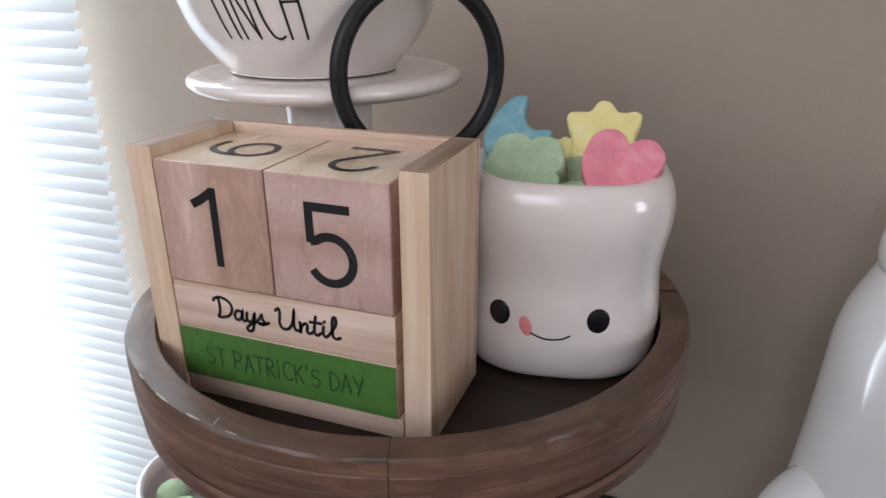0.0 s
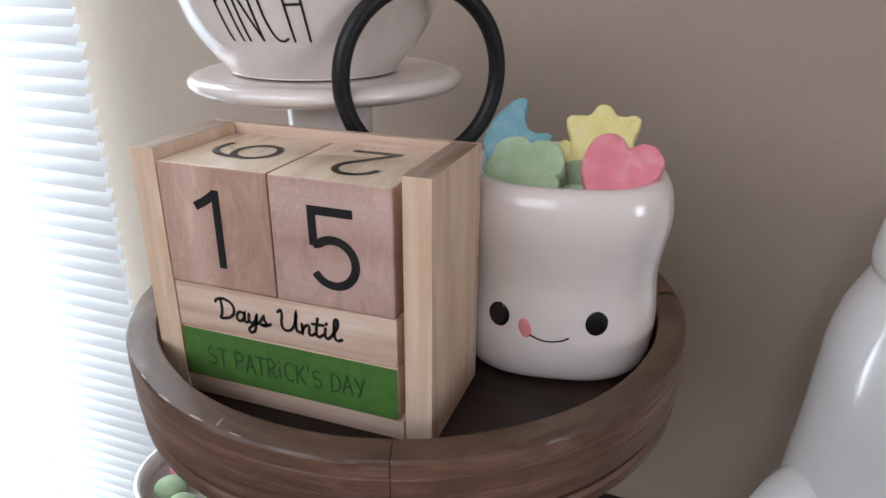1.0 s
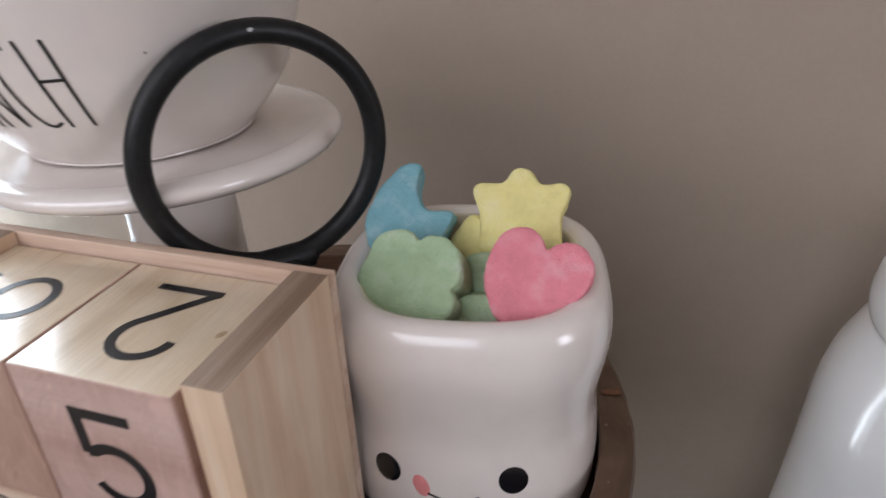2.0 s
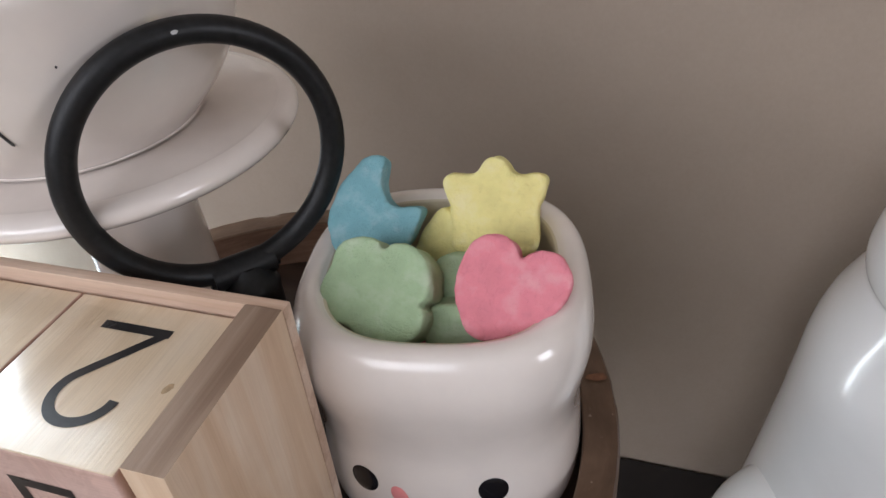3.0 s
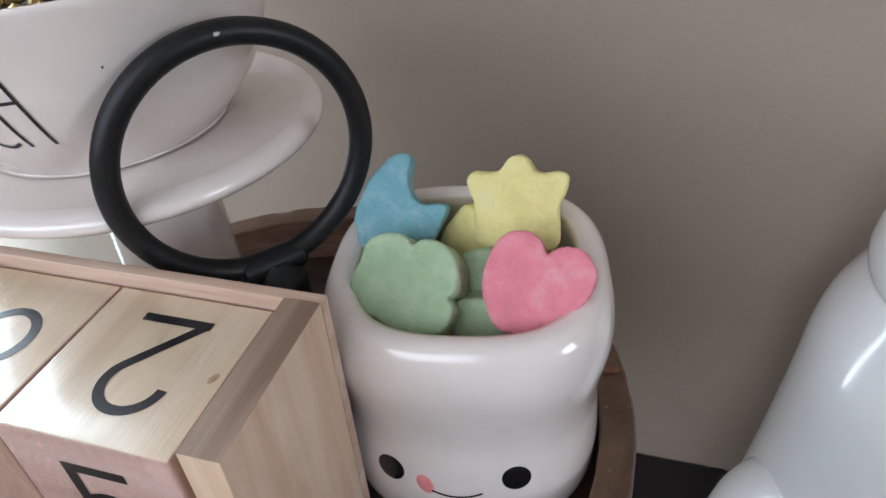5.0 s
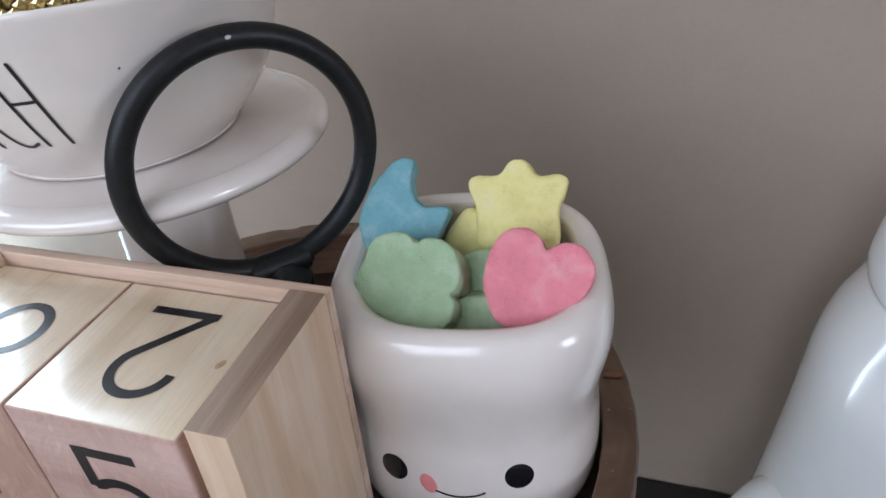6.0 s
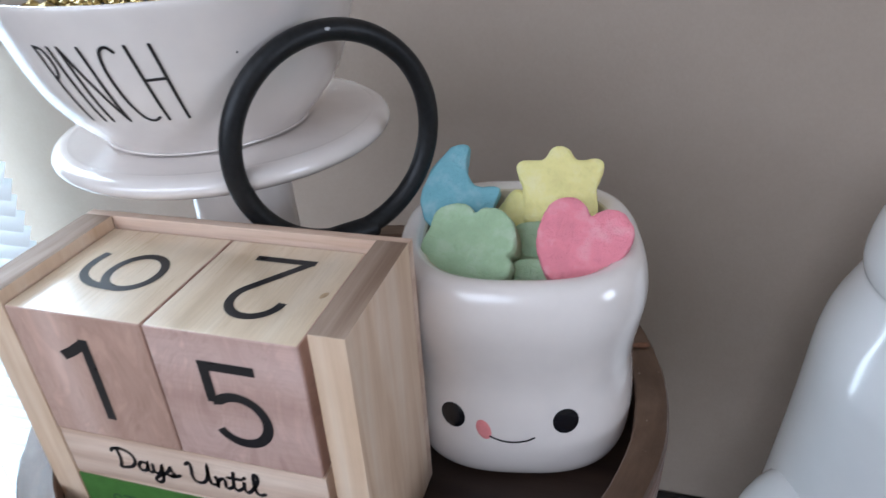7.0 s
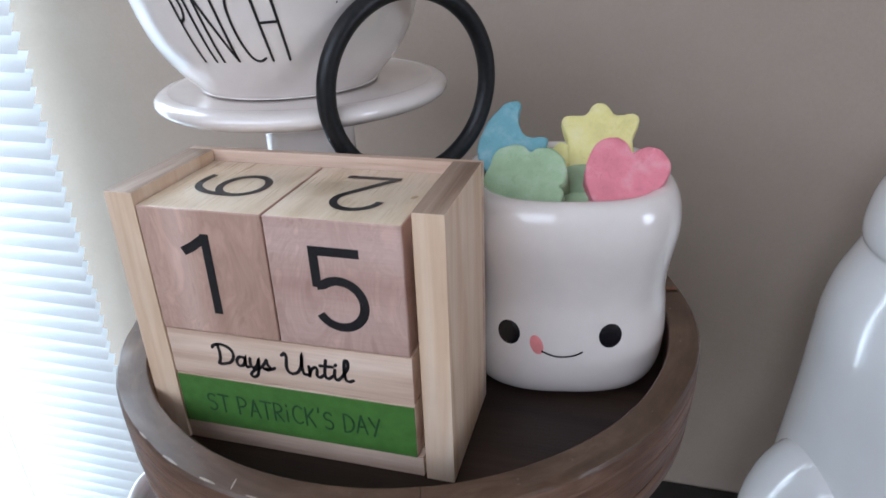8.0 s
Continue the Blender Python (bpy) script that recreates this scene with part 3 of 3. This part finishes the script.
occasion = thing("occasion_block", "green printed bar lettered ST PATRICK'S DAY", "wooden block", (0, 0.022, 0.2010))
part("bar", box_bm(-0.0440, 0.0452, 0.0003, 0.045, 0.2010, 0.2222, 0.0006), M_PINE_X, occasion)
part("printed_face", box_bm(-0.0436, 0.0450, -0.0001, 0.0004, 0.2014, 0.2218), M_GREEN, occasion, "plain green printed front", smooth=False)
CAPS = {
    "S": [arc(1.3, 4.4, 1.2, 1.3, 30, 250, 14) + arc(1.3, 1.6, 1.3, 1.5, 80, -140, 14)],
    "T": [[(1.4, 0), (1.4, 6)], [(-0.2, 6), (3.0, 5.9)]],
    "P": [[(0.2, 0), (0.2, 6)], [(0.2, 6)] + arc(0.9, 4.3, 1.8, 1.6, 85, -85, 12) + [(0.2, 2.6)]],
    "A": [[(0, 0), (1.5, 6)], [(1.5, 6), (3.0, 0)], [(0.7, 2.2), (2.5, 2.2)]],
    "R": [[(0.2, 0), (0.2, 6)], [(0.2, 6)] + arc(0.9, 4.5, 1.6, 1.5, 85, -85, 12) + [(0.2, 2.9)], [(0.8, 2.9), (2.7, 0)]],
    "I": [[(0.3, 0), (0.3, 3.8)], [(0.3, 5.2), (0.3, 5.8)]],
    "C": [arc(1.7, 3.0, 1.7, 3.0, 50, 310, 18)],
    "K": [[(0.2, 0), (0.2, 6)], [(2.6, 6), (0.3, 2.6)], [(1.0, 3.4), (2.8, 0)]],
    "'": [[(0.4, 6.4), (0.2, 4.9)]],
    "D": [[(0.2, 0), (0.2, 6)], [(0.2, 6)] + arc(0.5, 3.0, 2.5, 3.0, 85, -85, 14) + [(0.2, 0)]],
    "Y": [[(0, 6), (1.5, 3)], [(3.0, 6), (1.2, 0)]],
}
WIDE = {"I": 1.3, "'": 1.0}
bm = bmesh.new()
pen = 0.0
for ch in "ST PATRICK'S DAY":
    if ch == " ":
        pen += 2.0
        continue
    dz = random.uniform(-0.25, 0.25)
    for k, s in enumerate(CAPS[ch]):
        ribbon(bm, [((a + pen) * 0.00126 - 0.0330, (b + dz) * 0.00125) for a, b in s], 0.00075, lambda a, b, l: (a, -0.0001 - l, 0.2078 + b), 0.00008 + 0.00004 * k, True)
    pen += WIDE.get(ch, 3.0) + 0.75
part("lettering", bm, M_GREEN_INK, occasion, "dark green hand-drawn capitals", smooth=False)

# ---- mug ----
MUG_C, MUG_YAW = Vector((0.0814, 0.0925, 0)), radians(10.8)
MUG_PROFILE = [(0.0, 0.1930), (0.020, 0.1928), (0.0318, 0.1930), (0.0362, 0.1944), (0.0388, 0.1988), (0.0401, 0.2050), (0.0405, 0.2130), (0.0402, 0.2200), (0.0396, 0.2270), (0.0391, 0.2335),
               (0.0396, 0.2415), (0.0409, 0.2500), (0.0419, 0.2575), (0.0417, 0.2640), (0.0403, 0.2700), (0.0378, 0.2735), (0.0345, 0.2742), (0.0322, 0.2728),
               (0.0312, 0.2690), (0.0312, 0.2400), (0.0300, 0.2080), (0.0270, 0.2030), (0.0, 0.2025)]
MUG_PROFILE = [(r * 1.03, z) for r, z in MUG_PROFILE]
MUG_ROWS = [tuple(r) for r in smooth_rows(MUG_PROFILE, 3)]
SQUARE = 2.8


def mug_half(z):
    return float(np.interp(z, [r[1] for r in MUG_PROFILE[1:14]], [r[0] for r in MUG_PROFILE[1:14]]))


def mug_place(lx, z, lift=0.0):
    """A place on the mug's front from the way across and the height."""
    a = mug_half(z) + lift
    ly = -a * max(1 - abs(lx / a) ** SQUARE, 0) ** (1 / SQUARE)
    return tuple(MUG_C + Matrix.Rotation(MUG_YAW, 3, 'Z') @ Vector((lx, ly, z)))


def mug_across(x, y):
    return (Matrix.Rotation(-MUG_YAW, 3, 'Z') @ (Vector((x, y, 0)) - MUG_C)).x


mug = thing("mug", "white glazed marshmallow-shaped mug with a smiling face", "mug", (MUG_C.x, MUG_C.y, 0.1928))
bm = bmesh.new()
SEG = 96
rings = []
for r, z in MUG_ROWS:
    r = max(r, 0.0002)
    ring = []
    for k in range(SEG):
        a = 2 * math.pi * k / SEG
        c, s = math.cos(a), math.sin(a)
        q = r / (abs(c) ** SQUARE + abs(s) ** SQUARE) ** (1 / SQUARE)
        ring.append(bm.verts.new(MUG_C + Matrix.Rotation(MUG_YAW, 3, 'Z') @ Vector((q * c, q * s, z))))
    rings.append(ring)
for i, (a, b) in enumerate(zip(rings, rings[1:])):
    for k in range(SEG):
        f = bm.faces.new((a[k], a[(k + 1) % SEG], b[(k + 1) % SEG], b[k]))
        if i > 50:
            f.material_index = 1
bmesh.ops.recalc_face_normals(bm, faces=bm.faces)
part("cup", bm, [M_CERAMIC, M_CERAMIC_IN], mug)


def mug_spot(name, lx, z, rx, rz, mat, label, dome, turn=0.0):
    bm = bmesh.new()
    n, m = 28, 5
    mid = bm.verts.new(mug_place(lx, z, dome))
    prev = None
    first = []
    for j in range(1, m + 1):
        q = j / m
        ring = []
        for k in range(n):
            a = 2 * math.pi * k / n
            ax, az = rx * q * math.cos(a), rz * q * math.sin(a)
            ring.append(bm.verts.new(mug_place(lx + ax * math.cos(turn) - az * math.sin(turn), z + ax * math.sin(turn) + az * math.cos(turn), dome * math.sqrt(max(1 - q * q, 0)) + 0.00004)))
        for k in range(n):
            if prev:
                bm.faces.new((prev[k], prev[(k + 1) % n], ring[(k + 1) % n], ring[k]))
            else:
                bm.faces.new((mid, ring[k], ring[(k + 1) % n]))
        prev = ring
    bmesh.ops.recalc_face_normals(bm, faces=bm.faces)
    part(name, bm, mat, mug, label)


EYE_L, EYE_R = mug_across(0.0668, 0.0500), mug_across(0.1036, 0.0570)
mug_spot("eye", EYE_L, 0.2226, 0.0041, 0.0050, M_GLOSS_BLACK, "glossy black oval eye", 0.0006)
mug_spot("eye", EYE_R, 0.2226, 0.0043, 0.0050, M_GLOSS_BLACK, "glossy black oval eye", 0.0006)
mug_spot("tongue", EYE_L + 0.0103, 0.2186, 0.0024, 0.0042, M_PINK_PAINT, "small pink painted tongue", 0.0003, 0.3)
bm = bmesh.new()
ribbon(bm, smooth_rows([(EYE_L + 0.0122, 0.2161), (EYE_L + 0.0165, 0.2143), (EYE_L + 0.0205, 0.2139), (EYE_L + 0.0245, 0.2146), (EYE_L + 0.0272, 0.2160)], 6), 0.0007, lambda a, b, l: mug_place(a, b, l), 0.0002, True)
part("mouth", bm, M_GLOSS_BLACK, mug, "thin black smile line")

# ---- marshmallows ----


SHAPES = {
    "heart": [(-0.41, 0.94), (-0.72, 0.80), (-0.93, 0.42), (-1.0, -0.05), (-0.84, -0.68), (-0.46, -0.94), (0.10, -0.82), (0.62, -0.52), (0.95, -0.12), (1.02, 0.26), (0.82, 0.60), (0.48, 0.70), (0.22, 0.60), (0.12, 0.46), (0.06, 0.70), (-0.12, 0.88)],
    "star": [(0, 0.84), (-0.20, 0.76), (-0.42, 0.50), (-0.86, 0.52), (-1.02, 0.38), (-0.94, 0.06), (-0.84, -0.20), (-0.86, -0.80), (-0.70, -1.06), (-0.46, -1.06), (0, -0.90), (0.46, -1.06), (0.70, -1.06), (0.86, -0.80), (0.84, -0.20), (0.94, 0.06), (1.02, 0.38), (0.86, 0.52), (0.42, 0.5), (0.2, 0.76)],
    "clover": [(-0.43, 0.86), (-0.12, 0.82), (0.02, 0.68), (0.16, 0.82), (0.5, 0.82), (0.84, 0.58), (0.97, 0.2), (0.95, -0.08), (0.70, -0.16), (0.93, -0.25), (0.95, -0.55), (0.7, -0.86), (0.2, -0.93), (-0.2, -0.86), (-0.46, -0.74), (-0.75, -0.70), (-1.0, -0.38), (-1.02, 0.0), (-0.92, 0.27), (-0.89, 0.55), (-0.72, 0.76)],
    "moon": [(0.06, 1.06), (-0.18, 0.98), (-0.66, 0.46), (-0.92, -0.20), (-0.80, -0.80), (-0.2, -1.1), (0.55, -0.88), (0.92, -0.28), (1.0, -0.02), (0.78, 0.05), (0.46, 0.02), (0.24, 0.26), (0.20, 0.60), (0.27, 0.98)],
}


def outline(kind):
    """The rounded outline of a sweet: its own closed curve, or a superellipse."""
    if kind in SHAPES:
        p = SHAPES[kind]
        return [tuple(q) for q in smooth_rows(p[-1:] + p + p[:2], 6)[6:-7]]
    e, w = (1.25, 0.85) if kind == "diamond" else (3.5, 1.0)
    pts = []
    for k in range(96):
        c, d = math.cos(2 * math.pi * k / 96), math.sin(2 * math.pi * k / 96)
        q = 1 / (abs(c) ** e + abs(d) ** e) ** (1 / e)
        pts.append((w * q * c, q * d))
    return pts


def marshmallow(kind, size, thick, m, mat, label):
    bm = bmesh.new()
    vs = [bm.verts.new((size * a, size * b, -thick / 2)) for a, b in outline(kind)]
    f = bm.faces.new(vs)
    top = bmesh.ops.extrude_face_region(bm, geom=[f])
    bmesh.ops.translate(bm, verts=[g for g in top["geom"] if isinstance(g, bmesh.types.BMVert)], vec=(0, 0, thick))
    bmesh.ops.recalc_face_normals(bm, faces=bm.faces)
    me = bpy.data.meshes.new("marshmallow")
    bm.to_mesh(me)
    bm.free()
    me.materials.append(mat)
    ob = new("marshmallow", me)
    ob.matrix_world = m
    r = ob.modifiers.new("remesh", 'REMESH')
    r.mode, r.voxel_size, r.use_smooth_shade = 'VOXEL', 0.00055, True
    s = ob.modifiers.new("soften", 'SMOOTH')
    s.factor, s.iterations = 0.6, 16
    tex = bpy.data.textures.new("lumps", 'CLOUDS')
    tex.noise_scale, tex.noise_depth = 0.006, 2
    d = ob.modifiers.new("lumps", 'DISPLACE')
    d.texture, d.strength, d.mid_level = tex, 0.0011, 0.5
    tagged(ob, label, "marshmallow", group="marshmallows in the mug")
    return ob


def stood(x, y, z, lean, yaw, spin=0.0):
    """A pose for a flat piece that stands up: lean back in degrees from upright, turned about the vertical, spun in its own plane."""
    return pose(x, y, z, 0, 0, yaw) @ pose(0, 0, 0, 90 - lean, 0, 0) @ pose(0, 0, 0, 0, 0, spin)


marshmallow("heart", 0.0150, 0.0135, stood(0.1043, 0.0830, 0.2746, 40, 6), M_MM_PINK, "pink heart-shaped marshmallow leaning on the mug rim")
marshmallow("clover", 0.0155, 0.0150, stood(0.0684, 0.0790, 0.2714, 44, -2), M_MM_GREEN, "green clover-shaped marshmallow leaning on the mug rim")
marshmallow("star", 0.0153, 0.0120, stood(0.0922, 0.1152, 0.2810, 30, 6, 2), M_MM_YELLOW, "yellow star-shaped marshmallow standing in the mug")
marshmallow("moon", 0.0149, 0.0135, stood(0.0570, 0.1055, 0.2796, 34, 12), M_MM_BLUE, "blue crescent moon marshmallow standing in the mug")
marshmallow("diamond", 0.0135, 0.012, stood(0.0800, 0.1080, 0.2660, 28, -10, 15), M_MM_YELLOW, "yellow diamond-shaped marshmallow deep in the mug")
marshmallow("block", 0.0092, 0.013, stood(0.0895, 0.0800, 0.2590, 28, 5, 4), M_MM_GREEN, "green marshmallow lying deep in the mug")
marshmallow("block", 0.0092, 0.012, stood(0.0885, 0.0930, 0.2655, 34, 5, 4), M_MM_GREEN, "green marshmallow lying deep in the mug")
marshmallow("block", 0.0085, 0.012, stood(0.0600, 0.0960, 0.2600, 60, 25, 0), M_MM_BLUE, "blue marshmallow lying deep in the mug")
marshmallow("block", 0.0085, 0.012, stood(0.0720, 0.0800, 0.2500, 60, 5, 0), M_MM_PINK, "pink marshmallow lying deep in the mug")
marshmallow("block", 0.0085, 0.012, stood(0.1000, 0.0860, 0.2540, 60, 5, 0), M_MM_YELLOW, "yellow marshmallow lying deep in the mug")

# ---- pedestal and bowl ----
SC = (-0.0340, 0.1050)
stand = thing("cake_stand", "small white glazed ceramic pedestal stand", "stand", (SC[0], SC[1], FLOOR_T))
part("plate", lathe_bm([tuple(r) for r in smooth_rows([(0.02, 0.2950), (0.045, 0.2952), (0.0560, 0.2962), (0.0600, 0.2977), (0.0620, 0.2998), (0.0618, 0.3020), (0.0600, 0.3036), (0.0565, 0.3043), (0.050, 0.3041), (0.0, 0.3038)], 5)], SC, 96), M_CERAMIC, stand)
part("column", lathe_bm([tuple(r) for r in smooth_rows([(0.0214, FLOOR_T + 0.0005), (0.0210, 0.215), (0.0204, 0.245), (0.0198, 0.272), (0.0200, 0.286), (0.0226, 0.2952)], 5)], SC, 64), M_CERAMIC, stand)

BOWL = [(0.0, 0.3046), (0.034, 0.3046), (0.0368, 0.3052), (0.0392, 0.3075), (0.0460, 0.3150), (0.0515, 0.3235), (0.0552, 0.3330), (0.0582, 0.3440), (0.0603, 0.3520), (0.0610, 0.3555), (0.0604, 0.3568),
        (0.0590, 0.3560), (0.0575, 0.3500), (0.0535, 0.3380), (0.0460, 0.3240), (0.0380, 0.3140), (0.0, 0.3110)]
BC = (-0.0380, 0.1008)
bowl = thing("bowl", "white glazed bowl lettered PINCH on the pedestal", "bowl", (BC[0], BC[1], 0.3046))
part("body", lathe_bm([tuple(r) for r in smooth_rows(BOWL, 4)], BC, 128, caps=False), M_CERAMIC, bowl)


def bowl_place(ang, z, lift):
    rows = smooth_rows(BOWL, 4)[4:37]
    r = float(np.interp(z, [q[1] for q in rows], [q[0] for q in rows])) + lift
    return (BC[0] + r * math.cos(ang), BC[1] + r * math.sin(ang), z)


LETTERS = {
    "P": [[(0, 0), (0.1, 24)], [(0.1, 24), (2.6, 23), (3.2, 19), (2.0, 15.5), (0.1, 14)]],
    "I": [[(0, 0), (0.1, 24)]],
    "N": [[(0, 0), (0.2, 24)], [(0.2, 24), (6.2, 0.2)], [(6.2, 0.2), (6.4, 24)]],
    "C": [[(6.0, 22.5), (4.6, 24), (2.2, 22.5), (0.7, 17), (0.7, 8), (2.2, 1.6), (4.6, 0), (7.0, 1.0)]],
    "H": [[(0, 0), (0.2, 24)], [(6.2, 0), (6.4, 24)], [(0.1, 13.5), (6.3, 13.7)]],
}
A_H = math.atan2(0.055 - BC[1], -0.0125 - BC[0])
bm = bmesh.new()
pen = 0.0
for ch, adv in (("P", 5.2), ("I", 3.2), ("N", 9.6), ("C", 9.4), ("H", 0)):
    for s in LETTERS[ch]:
        pts = smooth_rows(s, 6) if len(s) > 3 else [tuple(np.array(s[0]) + (np.array(s[1]) - np.array(s[0])) * k / 12) for k in range(13)] if len(s) == 2 else s
        ribbon(bm, [((q[0] + pen - 33.6 - 0.19 * q[1]) * 0.001, q[1] * 0.001) for q in pts], 0.00095, lambda a, b, l: bowl_place(A_H + a / 0.054, 0.3215 + b, l), 0.00022, True)
    pen += adv
part("lettering", bm, M_INK, bowl, "thin black hand-drawn lettering")

# ---- white figurine ----
FC = (0.2899, 0.1987)
FIG = [(0.0, TABLE_Z), (0.0753, TABLE_Z), (0.0869, TABLE_Z + 0.005), (0.0894, -0.0124), (0.0845, 0.0408), (0.0821, 0.0698), (0.0792, 0.1084), (0.0778, 0.1374), (0.0763, 0.1615), (0.0729, 0.178),
       (0.0681, 0.1905), (0.0642, 0.2002), (0.0633, 0.204), (0.0647, 0.2079), (0.0649, 0.2166), (0.0618, 0.232), (0.0522, 0.2533), (0.0386, 0.2746), (0.0232, 0.2919), (0.0097, 0.3035), (0.0, 0.3055)]
bm = lathe_bm([tuple(r) for r in smooth_rows(FIG, 4)], FC, 72, caps=False)
fo = bmesh.ops.create_uvsphere(bm, u_segments=40, v_segments=24, radius=1.0)
bmesh.ops.transform(bm, matrix=Matrix.Translation((0.2309, 0.1775, 0.0176)) @ Matrix.Diagonal((0.0459, 0.0483, 0.0753, 1)), verts=fo["verts"])
for vv in bm.verts:
    vv.co.z = max(vv.co.z, TABLE_Z)
fig = part("figurine", bm, M_FIGURE)
tagged(fig, "glossy white ceramic figurine standing on the table", "figurine")

# ---- dish below the tray ----
DC, DK = (-0.167, 0.138), 0.832
DZ = TABLE_Z
dish = thing("candy_dish", "white rimmed round dish holding red and green sweets", "dish", (DC[0], DC[1], DZ))
DISH = [(0.040, 0), (0.046, 0.003), (0.056, 0.03), (0.062, 0.062), (0.0640, 0.070), (0.0625, 0.0725), (0.0585, 0.070), (0.054, 0.05), (0.0, 0.045)]
part("body", lathe_bm([tuple(r) for r in smooth_rows([(r * DK, DZ + h * DK) for r, h in DISH], 4)], DC, 72, caps=False), M_FIGURE, dish)


def sweet(x, y, z, r, mat, label):
    bm = bmesh.new()
    bmesh.ops.create_icosphere(bm, subdivisions=3, radius=1.0)
    bmesh.ops.transform(bm, matrix=Matrix.Translation((x, y, z)) @ Matrix.Diagonal((r, r, r * 0.7, 1)), verts=bm.verts)
    for vv in bm.verts:
        vv.co += 0.0006 * noise.noise_vector(vv.co * 120)
    tagged(part("sweet", bm, mat), label, "sweet", group="sweets in the dish")


for k in range(9):
    a = 2 * math.pi * k / 8 + 2.2
    q = 0.036 * DK if k < 8 else 0.0
    red = k in (0, 1, 5)
    sweet(DC[0] + q * math.cos(a), DC[1] + q * math.sin(a), DZ + 0.0585 * DK, 0.0135 * DK, M_MM_PINK if red else M_MM_GREEN, "soft red sweet in the dish" if red else "soft green sweet in the dish")

# ---- beads in the bowl ----
bm = bmesh.new()
for k in range(420):
    q, a = 0.053 * math.sqrt(random.random()), random.uniform(0, 2 * math.pi)
    bmesh.ops.create_icosphere(bm, subdivisions=1, radius=random.uniform(0.0016, 0.0026), matrix=Matrix.Translation((BC[0] + q * math.cos(a), BC[1] + q * math.sin(a), 0.3465 + random.uniform(0, 0.003))))
tagged(part("gold_beads", bm, plain("gold_bead", (0.5, 0.36, 0.12), 0.35, metal=0.8, scale=900, vary=0.5)), "small gold and brown beads filling the bowl", "beads", kind="stuff")
part("bead_bed", lathe_bm([(0.05, 0.3445), (0.052, 0.3465)], BC, 48), M_TABLE, bowl, "dark bed under the beads")


# ---- small marks ----


def fleck(name, mid, u_dir, v_dir, ru, rv, mat, parent, label):
    """A small flat mark with an uneven outline."""
    bm = bmesh.new()
    mid, u_dir, v_dir = Vector(mid), Vector(u_dir).normalized(), Vector(v_dir).normalized()
    ring = []
    for k in range(18):
        a = 2 * math.pi * k / 18
        w = 1 + 0.25 * noise.noise(Vector((math.cos(a) * 2, math.sin(a) * 2, mid.x * 100)))
        ring.append(bm.verts.new(mid + u_dir * ru * w * math.cos(a) + v_dir * rv * w * math.sin(a)))
    bm.faces.new(ring)
    part(name, bm, mat, parent, label, smooth=False)


M_KNOT = plain("wood_knot", (0.46, 0.32, 0.18), 0.5, scale=700, vary=0.3)
M_SCUFF = plain("pale_scuff", (0.5, 0.5, 0.5), 0.5, scale=700, vary=0.2)
BLOCKS = [o for o in bpy.data.objects if o.name.startswith("number_block")]
fleck("knot", (0.0418, 0.0221, 0.28628), (0.4, 1, 0), (1, -0.4, 0), 0.0017, 0.0009, M_KNOT, BLOCKS[1], "small brown wood knot")
dn = Vector((math.sin(RYAW), -math.cos(RYAW), 0))
top_dir = (u * math.cos(radians(89.5)) + v * math.sin(radians(89.5)))
dot = Vector(RC) + top_dir * (RR + 0.0010) + dn * 0.00345
fleck("scuff", dot, u, (0, 0, 1), 0.0008, 0.0005, M_SCUFF, tray, "small pale scuff on the ring")
sp = bowl_place(math.atan2(0.0623 - BC[1], 0.0037 - BC[0]), 0.3401, 0.0002)
out = Vector((sp[0] - BC[0], sp[1] - BC[1], 0)).normalized()
fleck("speck", sp, (-out.y, out.x, 0), (out.x * 0.3, out.y * 0.3, 1), 0.00028, 0.0004, M_INK, bowl, "tiny dark speck in the glaze")

# nicks and a reddish knot on the tray's rim
M_NICK = plain("bare_wood_nick", (0.40, 0.33, 0.26), 0.5, scale=900, vary=0.3)
M_RIM_KNOT = plain("reddish_rim_knot", (0.20, 0.085, 0.040), 0.45, scale=500, vary=0.35)
for ang, out_by, long, wide in ((-1.731, 0.1155, 0.0022, 0.0003), (-1.80, 0.1178, 0.0032, 0.0004), (-1.95, 0.1180, 0.0040, 0.0004), (-1.66, 0.1179, 0.0024, 0.0003), (-2.10, 0.1178, 0.0028, 0.0003)):
    d = Vector((math.cos(ang), math.sin(ang), 0))
    along = Vector((-d.y, d.x, 0)) if out_by > 0.117 else (d + Vector((0.3, 0, 0)))
    fleck("nick", Vector((TC[0], TC[1], RIM_T + 0.0006)) + d * out_by, along, along.cross(Vector((0, 0, 1))), long, wide, M_NICK, tray, "pale nick on the worn rim")
d = Vector((math.cos(0.315), math.sin(0.315), 0))
fleck("knot", Vector((TC[0], TC[1], RIM_T + 0.0006)) + d * 0.1135, d, (-d.y, d.x, 0), 0.0036, 0.0017, M_RIM_KNOT, tray, "small reddish knot in the rim")
